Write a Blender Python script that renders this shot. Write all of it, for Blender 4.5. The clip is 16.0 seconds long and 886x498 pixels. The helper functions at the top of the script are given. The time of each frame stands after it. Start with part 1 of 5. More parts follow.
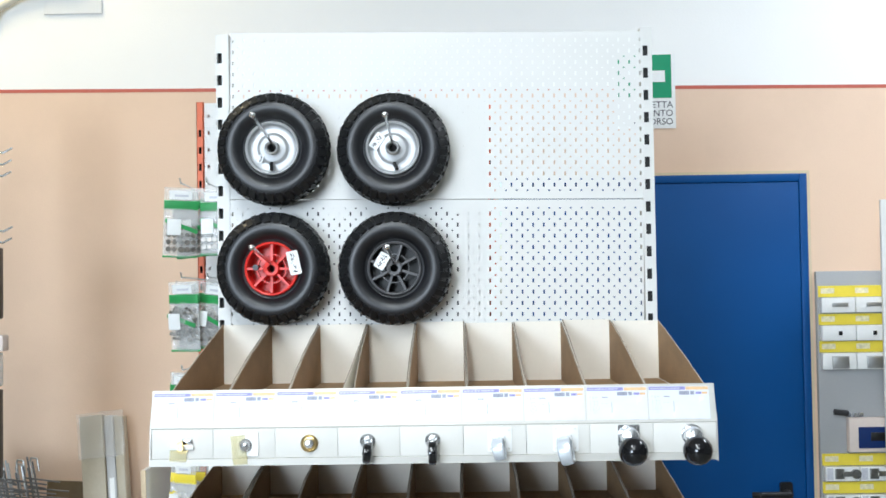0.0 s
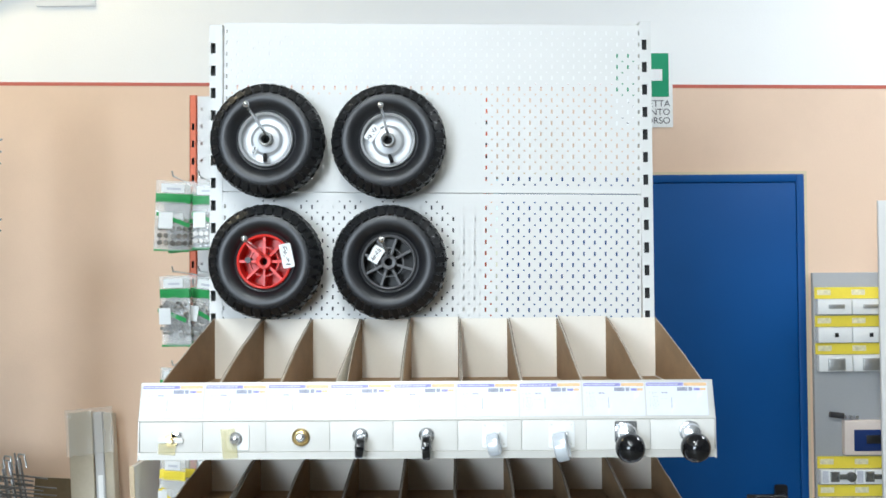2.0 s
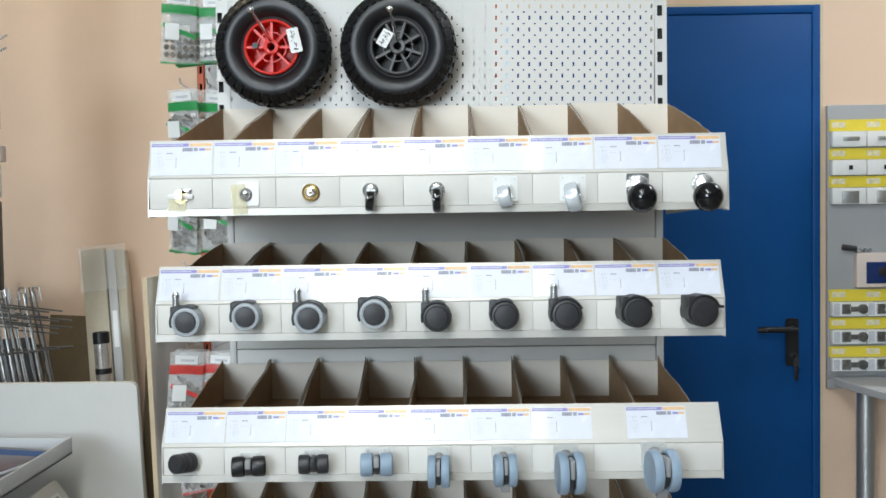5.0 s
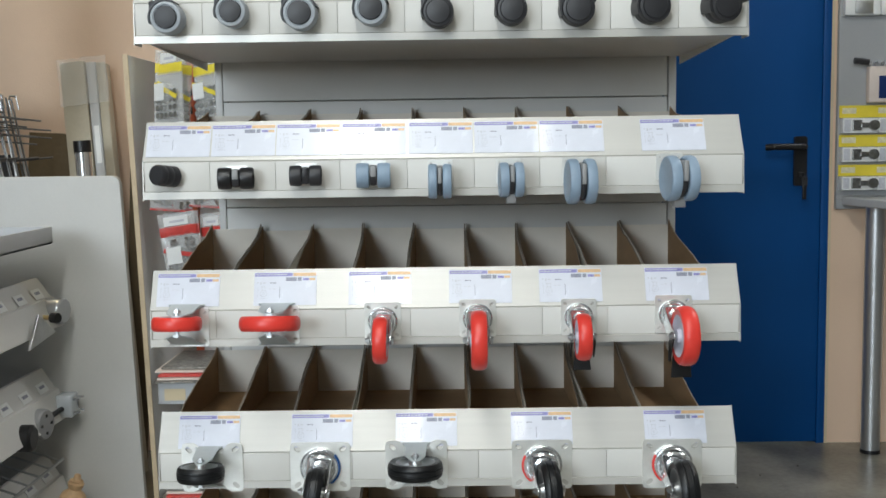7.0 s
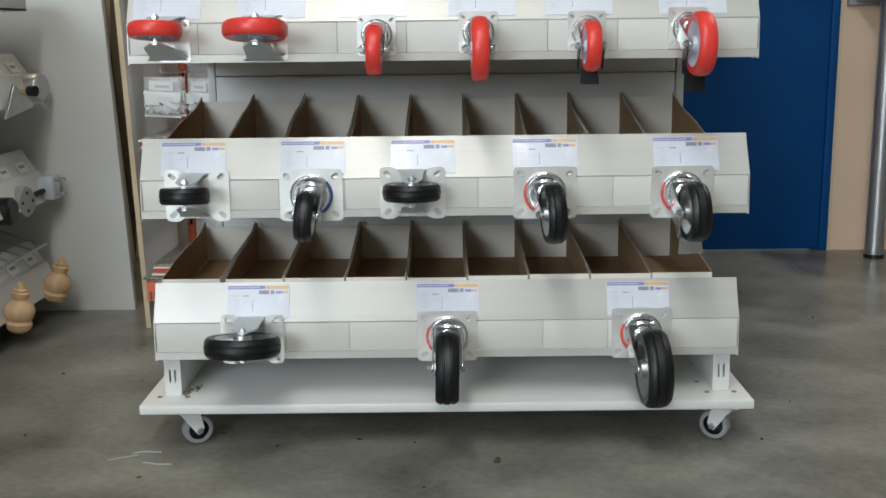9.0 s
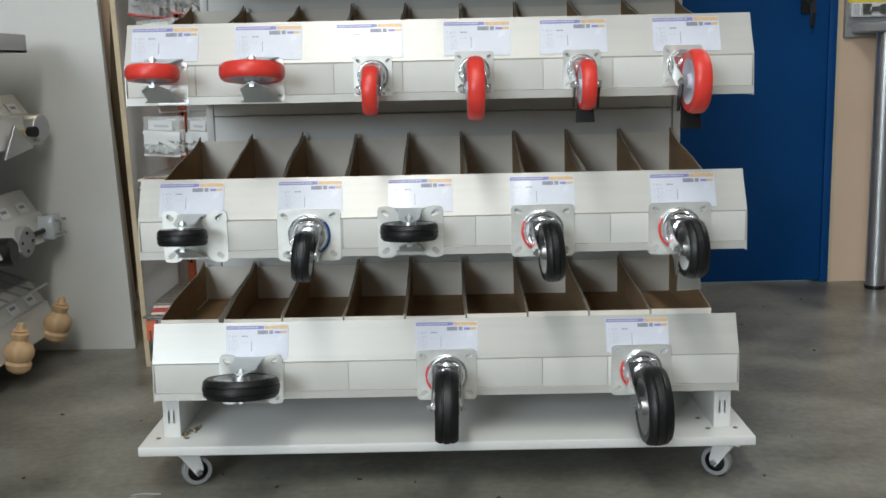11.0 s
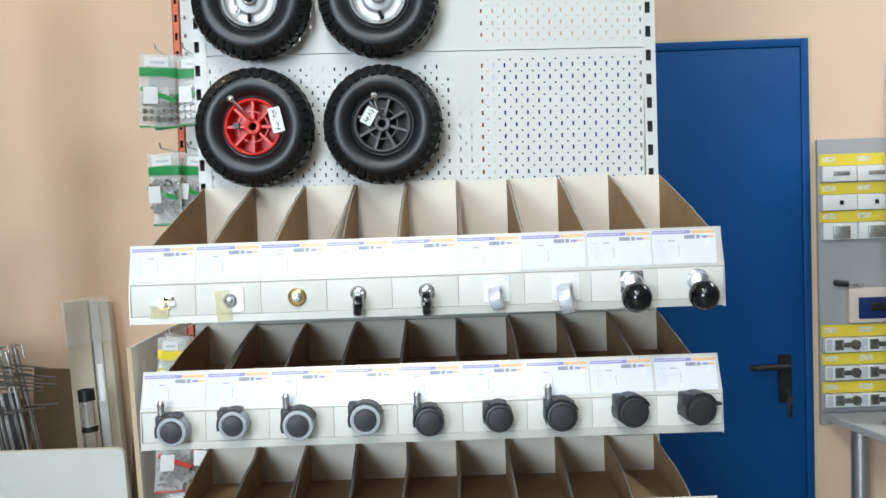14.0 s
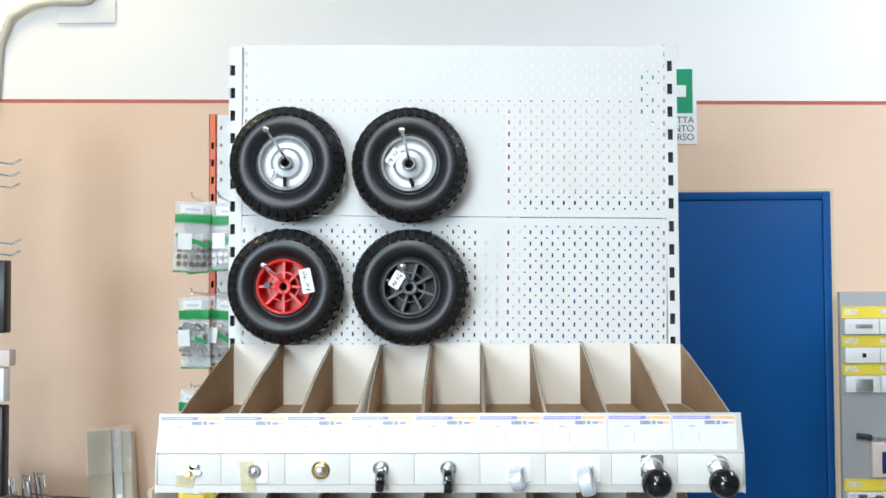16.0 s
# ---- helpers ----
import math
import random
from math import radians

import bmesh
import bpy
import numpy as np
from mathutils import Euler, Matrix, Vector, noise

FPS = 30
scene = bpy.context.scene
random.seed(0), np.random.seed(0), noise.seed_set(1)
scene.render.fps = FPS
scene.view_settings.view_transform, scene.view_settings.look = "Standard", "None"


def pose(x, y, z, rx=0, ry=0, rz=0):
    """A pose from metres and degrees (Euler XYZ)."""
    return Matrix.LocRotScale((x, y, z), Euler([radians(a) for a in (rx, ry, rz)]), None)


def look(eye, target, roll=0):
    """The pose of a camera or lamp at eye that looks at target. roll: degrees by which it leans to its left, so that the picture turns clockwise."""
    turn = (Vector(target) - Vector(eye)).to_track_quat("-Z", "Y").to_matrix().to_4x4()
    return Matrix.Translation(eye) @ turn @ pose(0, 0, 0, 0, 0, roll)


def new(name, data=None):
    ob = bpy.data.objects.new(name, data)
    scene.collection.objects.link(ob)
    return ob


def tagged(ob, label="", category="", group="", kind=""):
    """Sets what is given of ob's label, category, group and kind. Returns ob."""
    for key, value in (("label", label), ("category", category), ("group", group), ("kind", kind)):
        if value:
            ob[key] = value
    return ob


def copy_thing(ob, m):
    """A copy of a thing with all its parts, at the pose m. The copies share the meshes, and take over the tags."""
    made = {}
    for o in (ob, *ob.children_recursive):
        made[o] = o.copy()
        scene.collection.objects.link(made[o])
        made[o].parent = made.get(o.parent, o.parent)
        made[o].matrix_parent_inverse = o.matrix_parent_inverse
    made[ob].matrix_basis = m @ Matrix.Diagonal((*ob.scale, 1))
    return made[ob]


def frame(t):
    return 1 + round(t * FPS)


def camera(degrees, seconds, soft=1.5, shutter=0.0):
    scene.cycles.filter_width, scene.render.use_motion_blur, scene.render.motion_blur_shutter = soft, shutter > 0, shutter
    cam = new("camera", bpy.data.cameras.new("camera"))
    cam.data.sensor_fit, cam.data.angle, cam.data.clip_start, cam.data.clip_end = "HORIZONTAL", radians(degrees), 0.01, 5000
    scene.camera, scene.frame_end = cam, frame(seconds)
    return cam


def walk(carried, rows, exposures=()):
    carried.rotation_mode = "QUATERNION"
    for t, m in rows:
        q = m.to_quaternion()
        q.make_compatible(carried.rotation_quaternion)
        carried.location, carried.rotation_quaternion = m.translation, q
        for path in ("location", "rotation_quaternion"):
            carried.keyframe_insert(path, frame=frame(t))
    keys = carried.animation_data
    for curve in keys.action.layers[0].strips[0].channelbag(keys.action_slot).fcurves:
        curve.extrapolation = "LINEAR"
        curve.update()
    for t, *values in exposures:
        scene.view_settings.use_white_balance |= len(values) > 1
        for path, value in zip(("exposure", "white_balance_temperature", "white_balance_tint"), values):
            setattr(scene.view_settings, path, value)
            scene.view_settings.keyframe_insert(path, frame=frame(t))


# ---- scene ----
cam = camera(44.9, 16.0, soft=1.6)
PATH = [
    (0, (0.046, 0.064, 1.723), (0.02, 2.063, 1.778), -0.9),
    (0.5, (0.049, 0.082, 1.724), (0.023, 2.081, 1.805), -0.3),
    (1, (0.053, 0.09, 1.719), (0.041, 2.087, 1.816), -0.6),
    (1.5, (0.044, 0.099, 1.717), (0.035, 2.097, 1.808), -0.8),
    (2, (0.041, 0.095, 1.702), (0.028, 2.094, 1.765), -0.4),
    (2.5, (0.043, 0.094, 1.676), (0.027, 2.094, 1.715), -0.5),
    (3, (0.049, 0.09, 1.648), (0.021, 2.09, 1.669), -0.8),
    (3.5, (0.056, 0.074, 1.607), (0.023, 2.074, 1.576), -0.6),
    (3.7, (0.056, 0.074, 1.6), (0.022, 2.074, 1.566), -0.6),
    (5.8, (0.03, 0.143, 1.25), (-0.005, 2.139, 1.129), -0.9),
    (6, (0.027, 0.149, 1.216), (-0.005, 2.144, 1.086), -0.9),
    (6.5, (0.0, 0.175, 1.112), (-0.002, 2.169, 0.957), -0.9),
    (7, (0.014, 0.217, 1.004), (-0.005, 2.208, 0.812), -0.8),
    (7.5, (0.012, 0.24, 0.906), (0.003, 2.228, 0.687), -0.7),
    (8, (0.012, 0.252, 0.816), (0.018, 2.232, 0.533), 0.2),
    (8.5, (0.001, 0.28, 0.751), (-0.003, 2.249, 0.402), -0.3),
    (9.7, (0.004, 0.286, 0.694), (-0.003, 2.25, 0.27), -0.8),
    (11, (0.009, 0.287, 0.724), (-0.003, 2.258, 0.385), -1.2),
    (11.5, (0.01, 0.279, 0.805), (-0.015, 2.256, 0.5), -1.5),
    (12, (0.022, 0.268, 0.977), (0.0, 2.247, 0.69), -1.6),
    (12.5, (0.024, 0.254, 1.178), (-0.003, 2.235, 0.9), -1.8),
    (13, (0.024, 0.225, 1.391), (-0.01, 2.21, 1.152), -1.4),
    (13.5, (0.027, 0.186, 1.527), (0.039, 2.178, 1.339), -1.9),
    (14, (0.038, 0.167, 1.609), (0.027, 2.164, 1.497), -2.0),
    (14.5, (0.037, 0.16, 1.654), (0.02, 2.16, 1.62), -0.9),
    (15, (0.031, 0.145, 1.697), (0.008, 2.145, 1.704), -0.3),
    (15.5, (0.033, 0.133, 1.737), (0.005, 2.132, 1.786), -0.6),
    (16, (0.036, 0.127, 1.744), (-0.013, 2.125, 1.818), -0.3),
]
EXPOSURES = [(0, 0.47, 6050, 10), (3.5, 0.33, 6200, 9), (6.0, 0.03, 6430, 10), (8.5, -0.1, 6550, 10), (11.0, -0.1, 6550, 10), (12.5, -0.02, 6450, 10), (13.5, 0.2, 6320, 10), (14.5, 0.34, 6200, 9), (16, 0.46, 6050, 10)]
walk(cam, [(t, look(eye, target, roll)) for t, eye, target, roll in PATH], EXPOSURES)

# ---------------- light ----------------
world = bpy.data.worlds.new("world")
scene.world = world
world.use_nodes = True
wn = world.node_tree
sky = wn.nodes.new("ShaderNodeTexSky")
sky.sky_type = "NISHITA"
sky.sun_disc = False
sky.sun_elevation = radians(40)
sky.sun_rotation = radians(200)
wn.links.new(sky.outputs[0], wn.nodes["Background"].inputs[0])
wn.nodes["Background"].inputs[1].default_value = 0.12


def area(name, eye, target, sx, sy, power, colour):
    data = bpy.data.lights.new(name, "AREA")
    data.shape, data.size, data.size_y, data.energy, data.color = "RECTANGLE", sx, sy, power, colour
    ob = new(name, data)
    ob.matrix_world = look(eye, target)
    return ob


# the wide shop window behind the camera, and the two ceiling tubes
area("shop_window_light", (-2.6, -4.9, 2.25), (0.1, 3.0, 1.3), 2.2, 2.0, 235, (0.80, 0.91, 1.0))
area("ceiling_area_light", (-0.42, -1.2, 3.55), (-0.42, -1.15, 0.0), 0.36, 3.7, 100, (0.97, 1.0, 0.97))
area("ceiling_area_light", (0.44, -1.2, 3.55), (0.44, -1.15, 0.0), 0.08, 3.7, 22, (0.96, 1.0, 0.98))
# two unseen lamps added to brighten the right wall and warm the left
area("ceiling_area_light", (2.4, 2.8, 3.55), (2.3, 3.4, 0.0), 0.35, 1.2, 36, (0.96, 0.98, 1.0))
area("ceiling_area_light", (-1.6, 3.25, 3.55), (-1.5, 3.5, 0.0), 0.35, 0.7, 13, (1.0, 0.80, 0.46))

# ---------------- materials ----------------


def mat(name, colour, rough=0.5, metal=0.0, var=0.06, scale=9.0, bump=0.0, bscale=120.0, coat=0.0, rand=0.0, stain=0.0, stretch=(1, 1, 1), spec=0.5):
    m = bpy.data.materials.new(name)
    m.use_nodes = True
    nt = m.node_tree
    N, L = nt.nodes, nt.links
    b = N["Principled BSDF"]
    tc = N.new("ShaderNodeTexCoord")
    mp = N.new("ShaderNodeMapping")
    mp.inputs["Scale"].default_value = stretch
    L.new(tc.outputs["Object"], mp.inputs[0])
    n1 = N.new("ShaderNodeTexNoise")
    n1.inputs["Scale"].default_value, n1.inputs["Detail"].default_value = scale, 6
    L.new(mp.outputs[0], n1.inputs["Vector"])
    n2 = N.new("ShaderNodeTexNoise")
    n2.inputs["Scale"].default_value, n2.inputs["Detail"].default_value = bscale, 3
    L.new(mp.outputs[0], n2.inputs["Vector"])
    add = N.new("ShaderNodeMath")
    add.operation = "MULTIPLY_ADD"
    L.new(n2.outputs[0], add.inputs[0])
    add.inputs[1].default_value = 0.35
    L.new(n1.outputs[0], add.inputs[2])
    mr = N.new("ShaderNodeMapRange")
    mr.inputs["From Min"].default_value, mr.inputs["From Max"].default_value = 0.35, 1.0
    mr.inputs["To Min"].default_value, mr.inputs["To Max"].default_value = 1 - var * 1.5, 1 + var
    L.new(add.outputs[0], mr.inputs["Value"])
    fac = mr.outputs[0]
    if rand:
        oi = N.new("ShaderNodeObjectInfo")
        rr = N.new("ShaderNodeMapRange")
        rr.inputs["To Min"].default_value, rr.inputs["To Max"].default_value = 1 - rand, 1 + rand
        L.new(oi.outputs["Random"], rr.inputs["Value"])
        mu = N.new("ShaderNodeMath")
        mu.operation = "MULTIPLY"
        L.new(fac, mu.inputs[0])
        L.new(rr.outputs[0], mu.inputs[1])
        fac = mu.outputs[0]
    mix = N.new("ShaderNodeVectorMath")
    mix.operation = "SCALE"
    mix.inputs[0].default_value = colour
    L.new(fac, mix.inputs["Scale"])
    out = mix.outputs[0]
    if stain:
        n3 = N.new("ShaderNodeTexNoise")
        n3.inputs["Scale"].default_value, n3.inputs["Detail"].default_value, n3.inputs["Roughness"].default_value = 2.3, 8, 0.65
        L.new(mp.outputs[0], n3.inputs["Vector"])
        sr = N.new("ShaderNodeMapRange")
        sr.inputs["From Min"].default_value, sr.inputs["From Max"].default_value = 0.5, 0.72
        sr.inputs["To Min"].default_value, sr.inputs["To Max"].default_value = 1.0, 1 - stain
        L.new(n3.outputs[0], sr.inputs["Value"])
        sc = N.new("ShaderNodeVectorMath")
        sc.operation = "SCALE"
        L.new(out, sc.inputs[0])
        L.new(sr.outputs[0], sc.inputs["Scale"])
        out = sc.outputs[0]
    L.new(out, b.inputs["Base Color"])
    rm = N.new("ShaderNodeMapRange")
    rm.inputs["To Min"].default_value, rm.inputs["To Max"].default_value = max(0.03, rough - 0.08), min(1, rough + 0.08)
    L.new(n1.outputs[0], rm.inputs["Value"])
    L.new(rm.outputs[0], b.inputs["Roughness"])
    b.inputs["Metallic"].default_value = metal
    b.inputs["Specular IOR Level"].default_value = spec
    b.inputs["Coat Weight"].default_value = coat
    if bump:
        bp = N.new("ShaderNodeBump")
        bp.inputs["Strength"].default_value, bp.inputs["Distance"].default_value = bump, 0.002
        L.new(n2.outputs[0], bp.inputs["Height"])
        L.new(bp.outputs[0], b.inputs["Normal"])
    return m


def clear(name, colour, rough=0.15, alpha=0.4):
    m = mat(name, colour, rough, 0.0, 0.1, 30, 0.3, 60)
    m.node_tree.nodes["Principled BSDF"].inputs["Alpha"].default_value = alpha
    return m


M = dict(
    # dark grey set to lower the bounce light from unseen walls
    shop_wall=mat("unseen_wall_dimmed", (0.15, 0.147, 0.14), 0.8),
    salmon=mat("salmon_wall_paint", (0.775, 0.575, 0.425), 0.75, 0, 0.03, 2.0, 0.25, 180, stain=0.05),
    white_wall=mat("white_wall_paint", (0.86, 0.86, 0.84), 0.75, 0, 0.02, 2.0, 0.25, 180),
    red_line=mat("red_line_paint", (0.50, 0.11, 0.07), 0.6),
    concrete=mat("grey_concrete_floor", (0.245, 0.236, 0.20), 0.31, 0, 0.5, 4.5, 0.12, 60, stain=0.45),
    ceiling=mat("ceiling_paint", (0.66, 0.66, 0.64), 0.8),
    blue=mat("blue_door_paint", (0.001, 0.066, 0.245), 0.48, 0, 0.06, 5, 0.15, 220, spec=0.28),
    black=mat("black_plastic", (0.009, 0.009, 0.010), 0.38, 0, 0.12, 30, 0.1, 300),
    steel_white=mat("white_powder_coat", (0.74, 0.735, 0.71), 0.42, 0, 0.025, 7, 0.06, 400),
    fascia=mat("satin_white_price_rail", (0.59, 0.575, 0.535), 0.32, 0.18, 0.05, 5, 0.05, 200, stretch=(0.25, 4, 14)),
    card=mat("white_card", (0.68, 0.665, 0.625), 0.5, 0, 0.02, 10, 0.08, 150, rand=0.02),
    # near-black colour that stands for the shade inside hollows
    dark=mat("painted_hollow_shade", (0.03, 0.03, 0.03), 0.8),
    paper=mat("label_paper", (0.74, 0.76, 0.84), 0.25, 0, 0.03, 40, coat=0.3),
    purple=mat("purple_print", (0.30, 0.28, 0.58), 0.3, 0, 0.2, 300),
    orange_print=mat("orange_print", (0.78, 0.52, 0.28), 0.3, 0, 0.15, 300),
    grey_print=mat("grey_print", (0.33, 0.34, 0.42), 0.4, 0, 0.5, 700),
    light_print=mat("pale_grey_print", (0.60, 0.61, 0.66), 0.4, 0, 0.2, 500),
    black_print=mat("black_print", (0.06, 0.06, 0.07), 0.5),
    kraft=mat("kraft_cardboard", (0.35, 0.225, 0.118), 0.85, 0, 0.12, 14, 0.25, 90, rand=0.05, stretch=(1, 1, 3)),
    white_board=mat("white_cardboard", (0.85, 0.80, 0.71), 0.75, 0, 0.03, 12, 0.1, 120, rand=0.03),
    rubber=mat("black_rubber", (0.007, 0.0075, 0.0082), 0.42, 0, 0.2, 25, 0.2, 260),
    rubber_worn=mat("dusty_black_rubber", (0.012, 0.0128, 0.0155), 0.40, 0, 0.4, 18, 0.12, 200, stain=0.3, spec=0.6),
    chrome=mat("zinc_plated_steel", (0.80, 0.81, 0.82), 0.2, 0.9, 0.08, 20, 0.04, 150),
    plate=mat("bright_zinc_plate", (0.86, 0.86, 0.82), 0.36, 0.55, 0.10, 25, 0.12, 60),
    hinge_steel=mat("dark_nickel", (0.30, 0.30, 0.29), 0.32, 0.9, 0.25, 60),
    cream_print=mat("cream_print", (0.80, 0.74, 0.50), 0.5, 0, 0.2, 90),
    magazine=mat("dark_printed_cover", (0.10, 0.07, 0.09), 0.3, 0, 0.6, 30),
    # stained kraft with the shade by the wall put into a darker olive
    shaded_kraft=mat("shaded_stained_cardboard", (0.135, 0.10, 0.056), 0.85, 0, 0.15, 6, 0.3, 60, stain=0.3),
    gloss_black=mat("gloss_black_plastic", (0.006, 0.006, 0.007), 0.13, 0, 0.1, 20),
    dark_wire=mat("dark_steel_wire", (0.20, 0.20, 0.20), 0.42, 0.8, 0.2, 30),
    aged_cream=mat("aged_cream_plastic", (0.44, 0.40, 0.31), 0.5, 0, 0.10, 8, 0.1, 90, stain=0.15),
    conduit=mat("off_white_conduit", (0.60, 0.57, 0.48), 0.45, 0, 0.08, 12),
    speck=mat("brown_speck", (0.10, 0.07, 0.05), 0.8),
    rim_grey=mat("grey_rim_plastic", (0.10, 0.10, 0.104), 0.42, 0, 0.1, 30),
    cut_edge=mat("corrugated_cut_edge", (0.40, 0.34, 0.27), 0.85, 0, 0.5, 160, 0.4, 300),
    zinc_dull=mat("dull_zinc", (0.55, 0.56, 0.56), 0.4, 1.0, 0.12, 20, 0.08, 120),
    brass=mat("brass", (0.80, 0.63, 0.33), 0.3, 1.0, 0.1, 30),
    rim=mat("silver_painted_rim", (0.50, 0.51, 0.52), 0.46, 0.6, 0.06, 20),
    red_plastic=mat("red_plastic", (0.78, 0.04, 0.03), 0.36, 0, 0.08, 20, 0.05, 200),
    red_tyre=mat("red_polyurethane", (0.82, 0.055, 0.04), 0.36, 0, 0.08, 20, 0.06, 200),
    hub_white=mat("pale_nylon", (0.62, 0.60, 0.68), 0.45),
    grey_plastic=mat("dark_grey_plastic", (0.028, 0.028, 0.031), 0.45, 0, 0.1, 30),
    grey_tread=mat("grey_soft_tread", (0.40, 0.43, 0.46), 0.5, 0, 0.08, 30),
    blue_grey=mat("blue_grey_rubber", (0.27, 0.36, 0.46), 0.48, 0, 0.08, 30),
    mid_grey=mat("mid_grey_plastic", (0.3, 0.3, 0.3), 0.42),
    grey_zinc=mat("grey_passivated_zinc", (0.60, 0.64, 0.64), 0.38, 0.3, 0.1, 20),
    pale_rim=mat("bright_rolled_edge", (0.78, 0.79, 0.80), 0.3, 0.6, 0.06, 20),
    brown_dust=mat("brown_dust", (0.22, 0.14, 0.07), 0.9, 0, 0.4, 60),
    clear_wheel=mat("milky_clear_wheel", (0.62, 0.66, 0.70), 0.18, 0.25),
    tape=clear("yellowed_tape", (0.78, 0.70, 0.36), 0.25, 0.32),
    film=clear("clear_plastic_film", (0.88, 0.89, 0.88), 0.10, 0.26),
    red_post=mat("orange_red_paint", (0.80, 0.16, 0.06), 0.5),
    green=mat("green_print", (0.03, 0.30, 0.08), 0.45, 0, 0.12, 40),
    sign_green=mat("sign_green", (0.01, 0.28, 0.13), 0.4),
    sign_white=mat("sign_white", (0.83, 0.84, 0.83), 0.4),
    yellow=mat("yellow_print", (0.84, 0.68, 0.06), 0.5),
    panel_grey=mat("grey_laminate", (0.36, 0.37, 0.38), 0.5, 0, 0.05, 6),
    alu=mat("anodised_aluminium", (0.55, 0.56, 0.57), 0.35, 0.9, 0.06, 6, stretch=(8, 8, 0.5)),
    end_panel=mat("cream_panel", (0.68, 0.67, 0.64), 0.5, 0, 0.04, 4, 0.08, 160, stain=0.06),
    edge_wood=mat("pale_wood_edge", (0.62, 0.49, 0.32), 0.6, 0, 0.12, 12),
    shelf_grey=mat("light_grey_shelf", (0.50, 0.51, 0.52), 0.42),
    pine=mat("turned_beech", (0.72, 0.48, 0.27), 0.55, 0, 0.14, 10, 0.1, 80, stretch=(6, 6, 1)),
    screen=mat("navy_screen", (0.01, 0.03, 0.13), 0.2),
    pinkish=mat("beige_plastic", (0.72, 0.62, 0.56), 0.5),
    skin_film=mat("grey_small_parts", (0.30, 0.28, 0.25), 0.35, 0.5, 0.6, 90),
    red_print=mat("red_print", (0.62, 0.06, 0.05), 0.45, 0, 0.15, 60),
    rail_trim=mat("yellowish_seal", (0.66, 0.55, 0.36), 0.6),
)

# ---------------- mesh helpers ----------------


def box(bm, x0, x1, y0, y1, z0, z1, bevel=0.0, m=None):
    r = bmesh.ops.create_cube(bm, size=1.0)
    vs = r["verts"]
    t = Matrix.Translation(((x0 + x1) / 2, (y0 + y1) / 2, (z0 + z1) / 2)) @ Matrix.Diagonal((x1 - x0, y1 - y0, z1 - z0, 1))
    if m is not None:
        t = m @ t
    bmesh.ops.transform(bm, matrix=t, verts=vs)
    if bevel:
        es = list({e for v in vs for e in v.link_edges})
        bmesh.ops.bevel(bm, geom=es, offset=bevel, segments=2, affect="EDGES", profile=0.5)
    return vs


def rod(bm, p0, p1, r0, r1=None, seg=16):
    p0, p1 = Vector(p0), Vector(p1)
    d = p1 - p0
    q = d.to_track_quat("Z", "Y").to_matrix().to_4x4()
    bmesh.ops.create_cone(bm, cap_ends=True, segments=seg, radius1=r0, radius2=r0 if r1 is None else r1, depth=d.length, matrix=Matrix.Translation((p0 + p1) / 2) @ q)


def lathe(bm, profile, m, seg=40, closed=False):
    """Turns (radius, height) about the z of m."""
    rings = []
    for r, h in profile:
        rings.append([bm.verts.new(m @ Vector((r * math.cos(2 * math.pi * i / seg), r * math.sin(2 * math.pi * i / seg), h))) for i in range(seg)])
    pairs = list(zip(rings, rings[1:])) + ([(rings[-1], rings[0])] if closed else [])
    for a, b in pairs:
        for i in range(seg):
            bm.faces.new((a[i], a[(i + 1) % seg], b[(i + 1) % seg], b[i]))
    if not closed:
        bm.faces.new(rings[0][::-1])
        bm.faces.new(rings[-1])


def prism(bm, pts, way, bevel=0.0):
    """A flat outline pushed along way."""
    vs = [bm.verts.new(p) for p in pts]
    f = bm.faces.new(vs)
    g = bmesh.ops.extrude_face_region(bm, geom=[f])
    nv = [v for v in g["geom"] if isinstance(v, bmesh.types.BMVert)]
    bmesh.ops.translate(bm, verts=nv, vec=Vector(way))
    if bevel:
        es = list({e for v in vs + nv for e in v.link_edges})
        bmesh.ops.bevel(bm, geom=es, offset=bevel, segments=1, affect="EDGES")


def loop(cx, cz, hw, hh, r, n=5):
    """A rounded rectangle as (x, z) pairs."""
    out = []
    for k, (sx, sz) in enumerate(((1, 1), (-1, 1), (-1, -1), (1, -1))):
        for i in range(n + 1):
            a = math.pi / 2 * (k + i / n)
            out.append((cx + sx * (hw - r) + r * math.cos(a), cz + sz * (hh - r) + r * math.sin(a)))
    return out


def holed(bm, outer, holes, y0, thick):
    """A plate in the xz plane with holes cut through, from y0 to y0 + thick."""
    edges = []
    for pts in [outer] + holes:
        vs = [bm.verts.new((x, y0, z)) for x, z in pts]
        edges += [bm.edges.new((vs[i], vs[(i + 1) % len(vs)])) for i in range(len(vs))]
    r = bmesh.ops.triangle_fill(bm, use_beauty=True, use_dissolve=False, edges=edges)
    faces = [f for f in r["geom"] if isinstance(f, bmesh.types.BMFace)]
    g = bmesh.ops.extrude_face_region(bm, geom=faces)
    bmesh.ops.translate(bm, verts=[v for v in g["geom"] if isinstance(v, bmesh.types.BMVert)], vec=(0, thick, 0))


def tube(bm, pts, r, seg=8):
    for a, b in zip(pts, pts[1:]):
        rod(bm, a, b, r, seg=seg)
    for p in pts[1:-1]:
        bmesh.ops.create_icosphere(bm, subdivisions=1, radius=r, matrix=Matrix.Translation(p))


